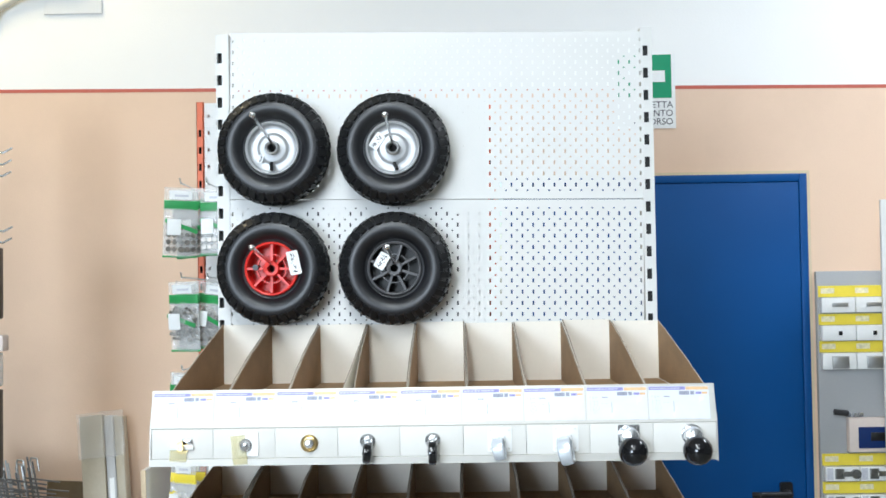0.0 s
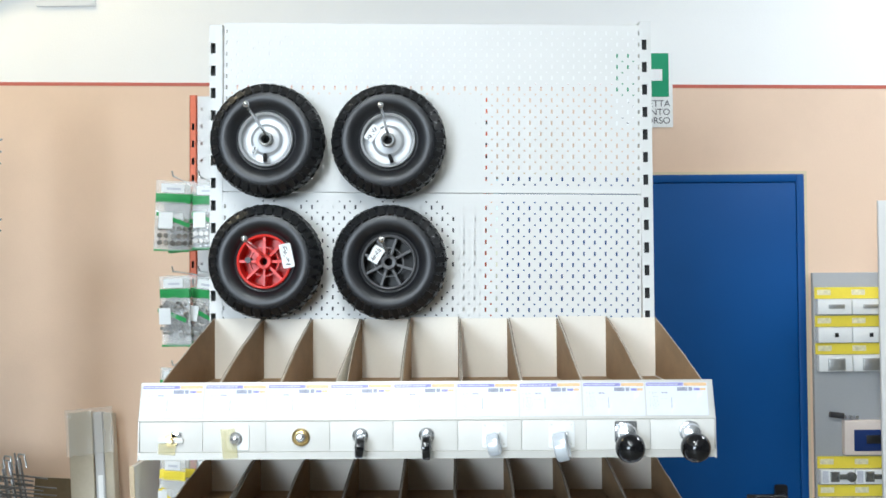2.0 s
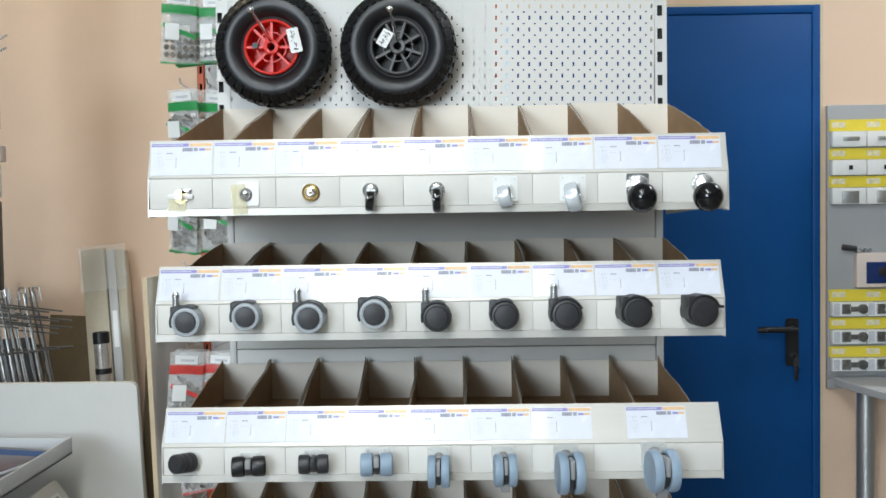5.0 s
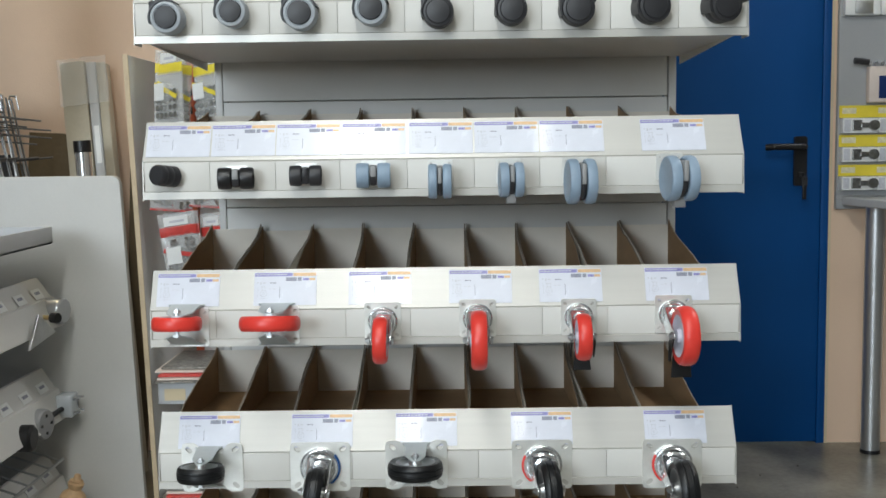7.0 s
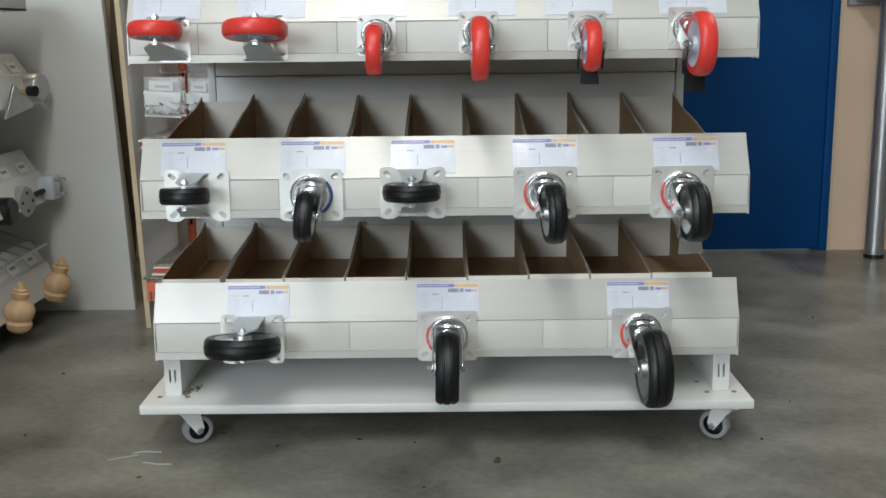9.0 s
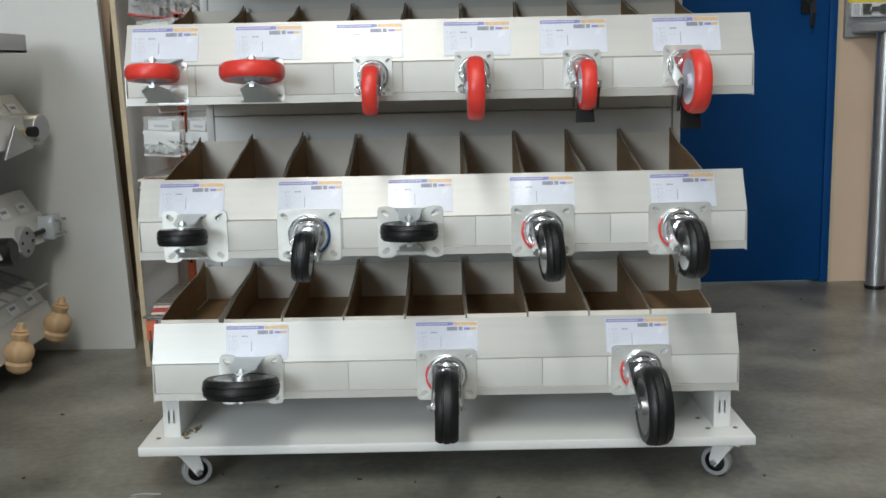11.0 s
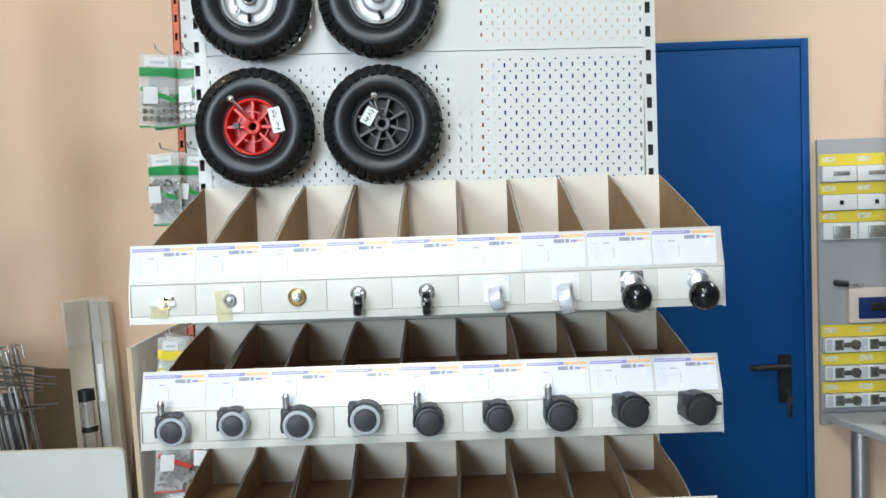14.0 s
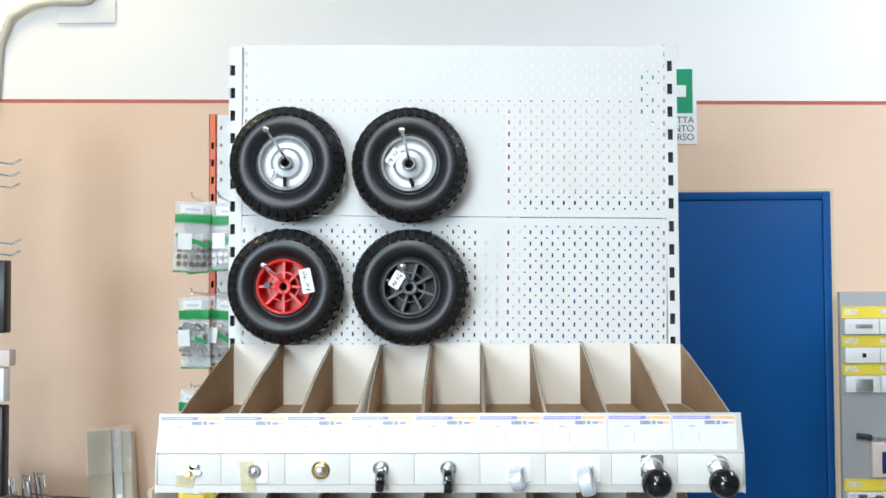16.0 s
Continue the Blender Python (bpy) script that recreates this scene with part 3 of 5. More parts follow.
LABELS = [
    [-0.4455 + 0.11 * i for i in range(9)],
    [-0.4455 + 0.1106 * i for i in range(9)],
    [-0.4455, -0.336, -0.227, -0.117, -0.005, 0.1055, 0.215, 0.3845],
    [-0.4395, -0.274, -0.112, 0.060, 0.2135, 0.3935],
    [-0.416, -0.2185, -0.037, 0.164, 0.396],
    [-0.3245, 0.0005, 0.3275],
]


def price_label(m):
    p = thing("price_label", m, "white printed price label with purple and orange header", "price label", "price labels on the rails")
    w, h = 0.0535, 0.029
    boxes("paper", (-w, w, -0.0009, 0, -h, h), M["paper"], p)
    y0, y1 = -0.0013, -0.0009
    boxes("purple_bar", (-w + 0.001, 0.012, y0, y1, h - 0.0068, h - 0.001), M["purple"], p, "purple header bar")
    boxes("orange_bar", (0.013, w - 0.001, y0, y1, h - 0.0068, h - 0.001), M["orange_print"], p, "orange header bar")
    boxes("title_print", [(-w + 0.003 + 0.006 * i, -w + 0.0078 + 0.006 * i, y0 - 0.0003, y0, h - 0.0048, h - 0.003) for i in range(9)], M["light_print"], p)
    boxes("barcode", [(0.001, 0.019, y0, y1, h - 0.0155, h - 0.009), (0.021, 0.0275, y0, y1, h - 0.0155, h - 0.009)], M["grey_print"], p, "grey barcode blocks")
    boxes("seal_mark", (0.030, 0.0405, y0, y1, h - 0.0145, h - 0.0105), M["purple"], p)
    boxes("seal_dot", (0.041, 0.051, y0, y1, h - 0.0145, h - 0.0105), M["orange_print"], p)

    def drawing(bm):
        flat = Matrix.Translation((-0.037, y1, -0.008)) @ ALONG_Y
        lathe(bm, [(0.0052, 0), (0.0060, 0), (0.0060, 0.0004), (0.0052, 0.0004)], flat, 20, True)
        lathe(bm, [(0.0016, 0), (0.0022, 0), (0.0022, 0.0004), (0.0016, 0.0004)], flat, 12, True)
        for d in ((-0.042, -0.032, 0.0032, 0.0040), (-0.0402, -0.0396, -0.006, 0.0032), (-0.0344, -0.0338, -0.006, 0.0032), (-0.043, -0.0405, 0.008, 0.0125), (-0.0385, -0.034, 0.0095, 0.0115), (-0.047, -0.0464, -0.014, 0.004), (-0.044, -0.030, -0.0172, -0.0167), (-0.048, -0.046, 0.0095, 0.0125), (-0.028, -0.0225, -0.0005, 0.0003), (-0.022, -0.0165, -0.0005, 0.0003)):
            box(bm, d[0], d[1], y0, y1, d[2], d[3])
    shaped("drawing", drawing, M["light_print"], p, "pale line drawing of a caster")
    boxes("text_print", [(-0.026, -0.0225, y0, y1, 0.0094, 0.0114), (-0.0220, -0.0192, y0, y1, 0.0098, 0.0114), (-0.0187, -0.0160, y0, y1, 0.0094, 0.0112)], M["grey_print"], p)
    boxes("dividing_line", (-0.0098, -0.0090, y0, y1, -0.0165, 0.0025), M["grey_print"], p)
    return p


label0 = None
for n in range(6):
    for k, x in enumerate(LABELS[n]):
        f = 0.50
        yc = (YT[n] - 0.003) * (1 - f) + (YB[n] - 0.002) * f - 0.0005
        zc = (ZT[n] + 0.001) * (1 - f) + MIDZ[n] * f
        m = pose(x + random.uniform(-0.0006, 0.0006), yc, zc, -SLOPE[n], random.uniform(-0.3, 0.3), 0)
        label0 = price_label(m) if label0 is None else (copy_thing(label0, m) and label0)

# ---------------- casters on show ----------------


def caster_plate(bm, w, h, t=0.0028, notch=False):
    sx, sz = w / 2 - 0.012 * w / 0.1, h / 2 - 0.012 * h / 0.09
    holes = []
    for a in (-1, 1):
        for b in (-1, 1):
            pts = loop(0, 0, 0.0065 * w / 0.1, 0.0038 * w / 0.1, 0.0037 * w / 0.1, 3)
            ang = radians(40) * a * b
            holes.append([(a * sx + x * math.cos(ang) - z * math.sin(ang), b * sz + x * math.sin(ang) + z * math.cos(ang)) for x, z in pts])
    outer = loop(0, 0, w / 2, h / 2, 0.007 * w / 0.1)
    if notch:
        # waisted outline: ears at the corners, hollow edges between them
        a, b = w / 2, h / 2
        corner = [(a, b * 0.42), (a, b * 0.80), (a * 0.96, b * 0.96), (a * 0.82, b), (a * 0.62, b), (a * 0.50, b * 0.93), (a * 0.36, b * 0.74), (a * 0.18, b * 0.66)]
        left = [(-x, z) for x, z in reversed(corner)]
        outer = corner + left + [(-x, -z) for x, z in corner] + [(x, -z) for x, z in reversed(corner)]
    holed(bm, outer, holes, -t, t)


def wheel_caster(x, n, zc, turn, R, w, plate, Hc, trail, tyre, hub, label, brake=False, ring=None, fixed=False, group="", rise=0.0, yaw=0.0, wide=0.0, lift=0.0):
    c = thing("swivel_caster" if not fixed else "fixed_caster", pose(x, YB[n] - 0.0036, zc, 0, 0, 0), label, "caster", group)
    pw, ph = plate
    shaped("mounting_plate", lambda bm: caster_plate(bm, pw, ph, notch=fixed and pw > 0.09), M["plate"], c, "zinc plated plate with slotted holes")
    m = pose(0, 0, rise, lift, 0, 0) @ pose(0, 0, 0, 0, turn, 0) @ pose(0, 0, 0, 0, 0, yaw)
    hr = min(pw, ph) * 0.40

    def head(bm):
        lathe(bm, [(0.0, 0.003), (hr, 0.003), (hr * 1.02, 0.005), (hr, 0.0075), (hr * 0.93, 0.009), (hr * 0.90, 0.0085), (hr * 0.87, 0.0105), (hr * 0.80, 0.0135), (hr * 0.70, 0.0125), (hr * 0.66, 0.0145), (hr * 0.56, 0.0165), (hr * 0.46, 0.0160), (hr * 0.42, 0.019), (hr * 0.30, 0.0205), (hr * 0.27, 0.0235), (hr * 0.12, 0.0245), (0.0, 0.0245)], ALONG_Y, 40)
    if not fixed:
        shaped("swivel_head", head, M["chrome"], c, "", True)
    else:
        bw = wide or 0.014
        for s in (-1, 1):
            shaped("bracket", lambda bm: prism(bm, [m @ Vector((s * (w / 2 + 0.004 + (0.017 if wide else 0.0) * (1 + y / Hc)), y, z - trail)) for y, z in ((-0.003, -bw * 1.3), (-0.003, bw * 1.3), (-0.012, bw), (-Hc * 0.8, bw * 0.9), (-Hc - 0.008, 0.005), (-Hc - 0.008, -0.005), (-Hc * 0.8, -bw * 0.9), (-0.012, -bw))], m.to_3x3() @ Vector((s * 0.0022, 0, 0))), M["grey_zinc"] if wide else M["zinc_dull"], c, "pressed steel bracket")
    if ring is not None:
        def seal(bm):
            # open clip that shows on one side of the head only
            a0, a1 = (150, 235) if ring is not M["blue"] else (-55, 40)
            n_ = 14
            sect = [(hr * 0.94, -0.0092), (hr * 1.02, -0.0085), (hr * 1.035, -0.0050), (hr * 0.94, -0.0040)]
            rings_ = [[bm.verts.new((r_ * math.cos(radians(a0 + (a1 - a0) * k / n_)), y_, r_ * math.sin(radians(a0 + (a1 - a0) * k / n_)))) for r_, y_ in sect] for k in range(n_ + 1)]
            for p_, q_ in zip(rings_, rings_[1:]):
                for e in range(4):
                    bm.faces.new((p_[e], p_[(e + 1) % 4], q_[(e + 1) % 4], q_[e]))
            bm.faces.new(rings_[0])
            bm.faces.new(rings_[-1][::-1])
        shaped("seal_ring", seal, ring, c, "coloured seal clip", True)
    axle = m @ Vector((0, -Hc, -trail))
    if not fixed:
        def fork(bm):
            g = w / 2 + 0.003
            for s in (-1, 1):
                pts = [(-0.013, hr * 0.5), (-0.013, -hr * 0.7 - wide), (-Hc * 0.5, -trail - 0.008 - wide), (-Hc - 0.003, -trail - 0.0075 - wide * 0.5), (-Hc - 0.0075, -trail), (-Hc - 0.003, -trail + 0.0075 + wide * 0.5), (-Hc * 0.55, -trail * 0.3 + 0.003 + wide)]
                prism(bm, [m @ Vector((s * g, y, z)) for y, z in pts], m.to_3x3() @ Vector((s * 0.0025, 0, 0)), 0.0005)
            prism(bm, [m @ Vector((-g, y, z)) for y, z in ((-0.013, hr * 0.55), (-0.0165, hr * 0.55), (-0.0165, -hr * 0.7), (-0.013, -hr * 0.75))], m.to_3x3() @ Vector((2 * g, 0, 0)))
        shaped("fork", fork, M["chrome"], c, "pressed zinc plated fork", True)
        if abs(turn) == 90:
            # wide pressed cheeks that flare from the axle to the plate
            for s in (-1, 1):
                def cheek(bm):
                    g = w / 2 + 0.0058
                    e = ph * 0.46
                    rows = [[(e, -0.005, pw * 0.44), (e, -0.005, -pw * 0.05)], [(e * 0.80, -Hc * 0.30, pw * 0.36), (e * 0.80, -Hc * 0.30, -pw * 0.30)], [(g, -Hc * 0.62, -trail * 0.25), (g, -Hc * 0.62, -trail - 0.010)], [(g, -Hc - 0.006, -trail + 0.006), (g, -Hc - 0.006, -trail - 0.007)]]
                    vs = [[[bm.verts.new(m @ Vector((s * (x_ + d), y_, z_))) for d in (0, 0.002)] for x_, y_, z_ in r] for r in rows]
                    for i in range(3):
                        p, q = vs[i], vs[i + 1]
                        bm.faces.new((p[0][0], p[1][0], q[1][0], q[0][0]))
                        bm.faces.new((p[0][1], q[0][1], q[1][1], p[1][1]))
                        bm.faces.new((p[0][0], q[0][0], q[0][1], p[0][1]))
                        bm.faces.new((p[1][0], p[1][1], q[1][1], q[1][0]))
                    bm.faces.new((vs[0][0][0], vs[0][0][1], vs[0][1][1], vs[0][1][0]))
                    bm.faces.new((vs[3][0][0], vs[3][1][0], vs[3][1][1], vs[3][0][1]))
                    bmesh.ops.recalc_face_normals(bm, faces=bm.faces[:])
                shaped("cheek", cheek, M["chrome"], c, "flared zinc plated cheek", True, 40)

    def bolt(bm):
        g = w / 2 + 0.006
        lathe(bm, [(0, -g - 0.007), (0.0035, -g - 0.007), (0.0035, -g - 0.004), (0.0066, -g - 0.004), (0.0066, -g), (0.0035, -g), (0.0035, g), (0.0066, g), (0.0066, g + 0.004), (0, g + 0.004)], Matrix.Translation(axle) @ m @ ALONG_X, 6)
    shaped("axle_bolt", bolt, M["zinc_dull"], c)
    wm = Matrix.Translation(axle) @ m @ ALONG_X
    ri = R * 0.70

    def tread(bm):
        h = w / 2
        prof = [(ri, -h * 0.86), (R * 0.90, -h * 0.95), (R * 0.965, -h * 0.72), (R * 0.995, -h * 0.4), (R, -h * 0.08), (R, h * 0.08), (R * 0.995, h * 0.4), (R * 0.965, h * 0.72), (R * 0.90, h * 0.95), (ri, h * 0.86)]
        if tyre in (M["rubber"],):
            prof[3:7] = [(R * 0.99, -h * 0.42), (R * 0.965, -h * 0.36), (R * 0.965, -h * 0.28), (R * 0.998, -h * 0.22), (R * 0.998, h * 0.22), (R * 0.965, h * 0.28), (R * 0.965, h * 0.36), (R * 0.99, h * 0.42)]
        lathe(bm, prof, wm, 44, True)
    wheel = shaped("wheel", tread, tyre, c, "", True)

    def disc(bm):
        h = w / 2
        lathe(bm, [(0, -h * 1.05), (R * 0.22, -h * 1.05), (R * 0.24, -h * 0.6), (R * 0.42, -h * 0.45), (R * 0.62, -h * 0.7), (ri * 1.01, -h * 0.9), (ri * 1.01, h * 0.9), (R * 0.62, h * 0.7), (R * 0.42, h * 0.45), (R * 0.24, h * 0.6), (R * 0.22, h * 1.05), (0, h * 1.05)], wm, 36)
    shaped("wheel_hub", disc, hub, wheel, "", True)
    if brake:
        def pedal(bm):
            b0 = -trail - R * 0.72
            prism(bm, [m @ Vector((x_, y_, z_)) for x_, y_, z_ in ((-w * 0.5, -Hc + R * 0.55, b0), (w * 0.5, -Hc + R * 0.55, b0), (w * 0.62, -Hc + R * 0.5, b0 - R * 0.78), (-w * 0.62, -Hc + R * 0.5, b0 - R * 0.78))], m.to_3x3() @ Vector((0, -0.003, 0)), 0.0008)
            for s in (-1, 1):
                prism(bm, [m @ Vector((s * (w / 2 + 0.006), y_, z_)) for y_, z_ in ((-Hc, -trail + 0.006), (-Hc * 0.7, -trail - R * 0.3), (-Hc + R * 0.5, b0 - R * 0.2), (-Hc + R * 0.3, b0 - R * 0.2), (-Hc - 0.006, -trail - 0.008))], m.to_3x3() @ Vector((s * 0.0018, 0, 0)))
        shaped("brake_pedal", pedal, brake if not isinstance(brake, bool) else M["chrome"], c, "brake pedal", True)
    return c


G4, G5, G6 = "red wheel casters", "black rubber casters", "large black rubber casters"
RED = "zinc plated swivel caster with red polyurethane wheel"
Z4 = 0.709
wheel_caster(-0.428, 3, 0.703, 90, 0.041, 0.024, (0.050, 0.066), 0.070, 0.012, M["red_tyre"], M["hub_white"], RED + " turned sideways", group=G4, rise=0.004, wide=0.024, fixed=True, lift=-7)
wheel_caster(-0.279, 3, 0.705, 90, 0.050, 0.026, (0.060, 0.066), 0.074, 0.008, M["red_tyre"], M["hub_white"], RED + " turned sideways", group=G4, rise=0.001, wide=0.024, fixed=True, lift=-9)
wheel_caster(-0.107, 3, Z4, 1, 0.039, 0.024, (0.062, 0.064), 0.064, 0.022, M["red_tyre"], M["hub_white"], RED, group=G4)
wheel_caster(0.054, 3, Z4 + 0.003, 0, 0.049, 0.027, (0.062, 0.064), 0.074, 0.025, M["red_tyre"], M["hub_white"], RED, group=G4)
wheel_caster(0.225, 3, Z4 + 0.003, 0, 0.039, 0.024, (0.060, 0.062), 0.066, 0.023, M["red_tyre"], M["hub_white"], RED + " and brake", group=G4, brake=M["black"])
wheel_caster(0.385, 3, Z4 + 0.006, 0, 0.049, 0.028, (0.062, 0.064), 0.078, 0.024, M["red_tyre"], M["hub_white"], RED + " and brake", group=G4, brake=M["black"], yaw=3)
BLK = "zinc plated caster with black rubber wheel"
wheel_caster(-0.409, 4, 0.453, 90, 0.040, 0.027, (0.106, 0.086), 0.064, 0.006, M["rubber"], M["zinc_dull"], BLK + " on a sideways fork", fixed=True, group=G5, rise=0.001, wide=0.019, lift=-6)
wheel_caster(-0.2215, 4, 0.452, 6, 0.041, 0.030, (0.104, 0.086), 0.066, 0.025, M["rubber"], M["zinc_dull"], BLK + " and blue seal", ring=M["blue"], group=G5)
wheel_caster(-0.0545, 4, 0.454, 90, 0.047, 0.028, (0.108, 0.086), 0.056, 0.0, M["rubber"], M["zinc_dull"], BLK + " on a fixed fork", fixed=True, group=G5, rise=0.003, wide=0.019, lift=-3)
wheel_caster(0.163, 4, 0.452, -3, 0.049, 0.031, (0.104, 0.086), 0.070, 0.024, M["rubber"], M["zinc_dull"], BLK + " and red seal ring", ring=M["red_plastic"], group=G5, yaw=5)
wheel_caster(0.388, 4, 0.451, -2, 0.048, 0.033, (0.102, 0.086), 0.072, 0.022, M["rubber"], M["zinc_dull"], BLK + ", red seal ring and brake", ring=M["red_plastic"], brake=True, group=G5, yaw=4)
wheel_caster(-0.334, 5, 0.200, 90, 0.063, 0.034, (0.107, 0.087), 0.084, 0.002, M["rubber"], M["zinc_dull"], BLK + " on a sideways fork", fixed=True, group=G6, rise=-0.001, wide=0.024, lift=-5, yaw=-4)
wheel_caster(0.0, 5, 0.202, 1, 0.061, 0.040, (0.102, 0.088), 0.088, 0.029, M["rubber"], M["zinc_dull"], BLK + " and red seal ring", ring=M["red_plastic"], group=G6)
wheel_caster(0.332, 5, 0.204, -2, 0.065, 0.042, (0.102, 0.088), 0.094, 0.034, M["rubber"], M["zinc_dull"], BLK + " and broad red seal ring", ring=M["red_plastic"], group=G6, yaw=2)


def twin_caster(x, n, zc, turn, R, W, plate, Hc, drop, wheelm, bodym, label, brake=False):
    c = thing("twin_wheel_caster", pose(x, YB[n] - 0.0036, zc), label, "caster", "twin wheel casters")
    if plate:
        shaped("mounting_plate", lambda bm: holed(bm, loop(0, 0, plate / 2, plate / 2, 0.003), [loop(a * plate * 0.36, b * plate * 0.36, 0.002, 0.002, 0.0019, 3) for a in (-1, 1) for b in (-1, 1)], -0.0025, 0.0025), M["plate"], c, "small square zinc plate")
    m = pose(0, 0, 0, 0, 0, turn)
    cw = W * 0.2

    def body(bm):
        lathe(bm, [(0, -cw / 2), (R * 0.80, -cw / 2), (R * 0.84, 0), (R * 0.80, cw / 2), (0, cw / 2)], Matrix.Translation(m @ Vector((0, -Hc, -drop))) @ m @ ALONG_X, 30)
    shaped("body", body, M["grey_plastic"], c, "dark middle body", True)
    shaped("stem", lambda bm: (rod(bm, (0, -0.002, 0.004), m @ Vector((0, -Hc * 0.7, -drop * 0.4)), R * 0.30), box(bm, -cw * 0.42, cw * 0.42, -Hc - R * 0.93, -Hc * 0.4, -drop - R * 0.1, -drop + R * 0.8, 0.002, m)), bodym, c, "", True)
    for s in (-1, 1):
        wm = Matrix.Translation(m @ Vector((s * W * 0.31, -Hc, -drop))) @ m @ ALONG_X
        hw = W * 0.19
        shaped("wheel", lambda bm: lathe(bm, [(0, -hw * 0.9), (R * 0.82, -hw * 0.9), (R * 0.88, -hw), (R * 0.96, -hw * 0.9), (R, -hw * 0.5), (R, hw * 0.5), (R * 0.96, hw * 0.9), (R * 0.88, hw), (R * 0.82, hw * 0.75), (0, hw * 0.75)], wm, 36), wheelm, c, "", True)
    if brake:
        shaped("brake_pedal", lambda bm: box(bm, -W * 0.2, W * 0.2, -Hc - 0.004, -Hc + 0.014, -drop - R - 0.010, -drop - R * 0.6, 0.002, m), bodym, c, "brake tab", True)
    return c


Z3 = 0.960
g = thing("furniture_glide", pose(-0.447, YB[2] - 0.0036, Z3 - 0.002, -6, 0, -30), "small black cylindrical furniture roller", "caster", "twin wheel casters")
shaped("roller", lambda bm: lathe(bm, [(0, 0), (0.012, 0.0), (0.0175, 0.006), (0.0175, 0.017), (0.0165, 0.019), (0.0175, 0.021), (0.0175, 0.031), (0.0165, 0.033), (0.0175, 0.035), (0.0172, 0.044), (0.015, 0.047), (0, 0.0475)], ALONG_Y, 32), M["grey_plastic"], g, "", True)
twin_caster(-0.345, 2, Z3 - 0.003, 6, 0.018, 0.058, 0.036, 0.026, 0.002, M["black"], M["mid_grey"], "black twin wheel caster on a small plate")
twin_caster(-0.229, 2, Z3, 4, 0.017, 0.052, 0.036, 0.026, 0.002, M["grey_plastic"], M["grey_plastic"], "black twin wheel caster on a small plate")
twin_caster(-0.117, 2, Z3, 3, 0.0205, 0.056, 0.042, 0.030, 0.003, M["blue_grey"], M["mid_grey"], "blue-grey twin wheel caster on a plate")
twin_caster(-0.006, 2, Z3, 0, 0.0285, 0.038, 0.042, 0.040, 0.014, M["blue_grey"], M["mid_grey"], "tall blue-grey twin wheel caster")
twin_caster(0.108, 2, Z3, 3, 0.0285, 0.039, 0.042, 0.040, 0.013, M["blue_grey"], M["mid_grey"], "blue-grey twin wheel caster with brake tab", True)
twin_caster(0.219, 2, Z3, 4, 0.037, 0.045, 0.044, 0.048, 0.017, M["blue_grey"], M["mid_grey"], "large blue-grey twin wheel caster")
twin_caster(0.375, 2, Z3 + 0.004, 8, 0.037, 0.047, 0.044, 0.050, 0.018, M["blue_grey"], M["mid_grey"], "large blue-grey twin wheel caster with brake tab", True)


def hooded_caster(x, zc, R, ringm, capm, stem, hood, turn, label, lever=False):
    c = thing("hooded_caster", pose(x, YB[1] - 0.0036, zc, 0, 0, turn), label, "caster", "hooded furniture casters")
    ox, oz = 0.011, -0.012
    cr = 0.72 if ringm is M["grey_tread"] else 0.78
    for y in (-0.030, -0.010):
        wm = Matrix.Translation((ox, y, oz)) @ ALONG_Y
        w = shaped("wheel", lambda bm: lathe(bm, [(0, -0.008), (R * 0.9, -0.008), (R, -0.006), (R, 0.006), (R * 0.95, 0.0085), (R * 0.80, 0.0095), (R * 0.77, 0.008), (0, 0.008)], wm, 40), ringm, c, "", True)
        shaped("cap", lambda bm: lathe(bm, [(0, 0.006), (R * cr, 0.006), (R * cr, 0.010), (R * cr * 0.94, 0.0115), (R * cr * 0.45, 0.0128), (0, 0.013)], wm, 36), capm, w, "domed dark cap", True)

    def shell(bm):
        a0, a1 = (60, 200) if not hood else (20, 205)
        Ro, Ri = R * 1.13, R * 1.03
        n = 18
        outer = [(ox + Ro * math.cos(radians(a0 + (a1 - a0) * i / n)), oz + Ro * math.sin(radians(a0 + (a1 - a0) * i / n))) for i in range(n + 1)]
        inner = [(ox + Ri * math.cos(radians(a0 + (a1 - a0) * i / n)), oz + Ri * math.sin(radians(a0 + (a1 - a0) * i / n))) for i in range(n + 1)]
        prism(bm, [(a, -0.038, b) for a, b in outer + inner[::-1]], (0, 0.036, 0))
        box(bm, ox - R * 1.10, ox - R * 0.45, -0.034, -0.002, oz + R * 0.10, oz + R * 1.06, 0.003)
    shaped("hood", shell, M["grey_plastic"], c, "dark plastic hood", True)
    if stem:
        def pin(bm):
            rod(bm, (ox - R * 0.78, -0.02, oz + R), (ox - R * 0.78, -0.02, oz + R + 0.022), 0.0068)
            rod(bm, (ox - R * 0.78, -0.02, oz + R + 0.017), (ox - R * 0.78, -0.02, oz + R + 0.020), 0.0076)
            rod(bm, (ox - R * 0.78, -0.02, oz + R + 0.022), (ox - R * 0.78, -0.02, oz + R + 0.026), 0.0062, 0.004)
        shaped("stem", pin, M["chrome"], c, "chrome stem", True)
    if lever:
        shaped("brake_lever", lambda bm: box(bm, ox + R * 0.7, ox + R * 1.45, -0.036, -0.016, oz + R * 0.2, oz + R * 0.38, 0.002), M["grey_plastic"], c, "", True)
    return c


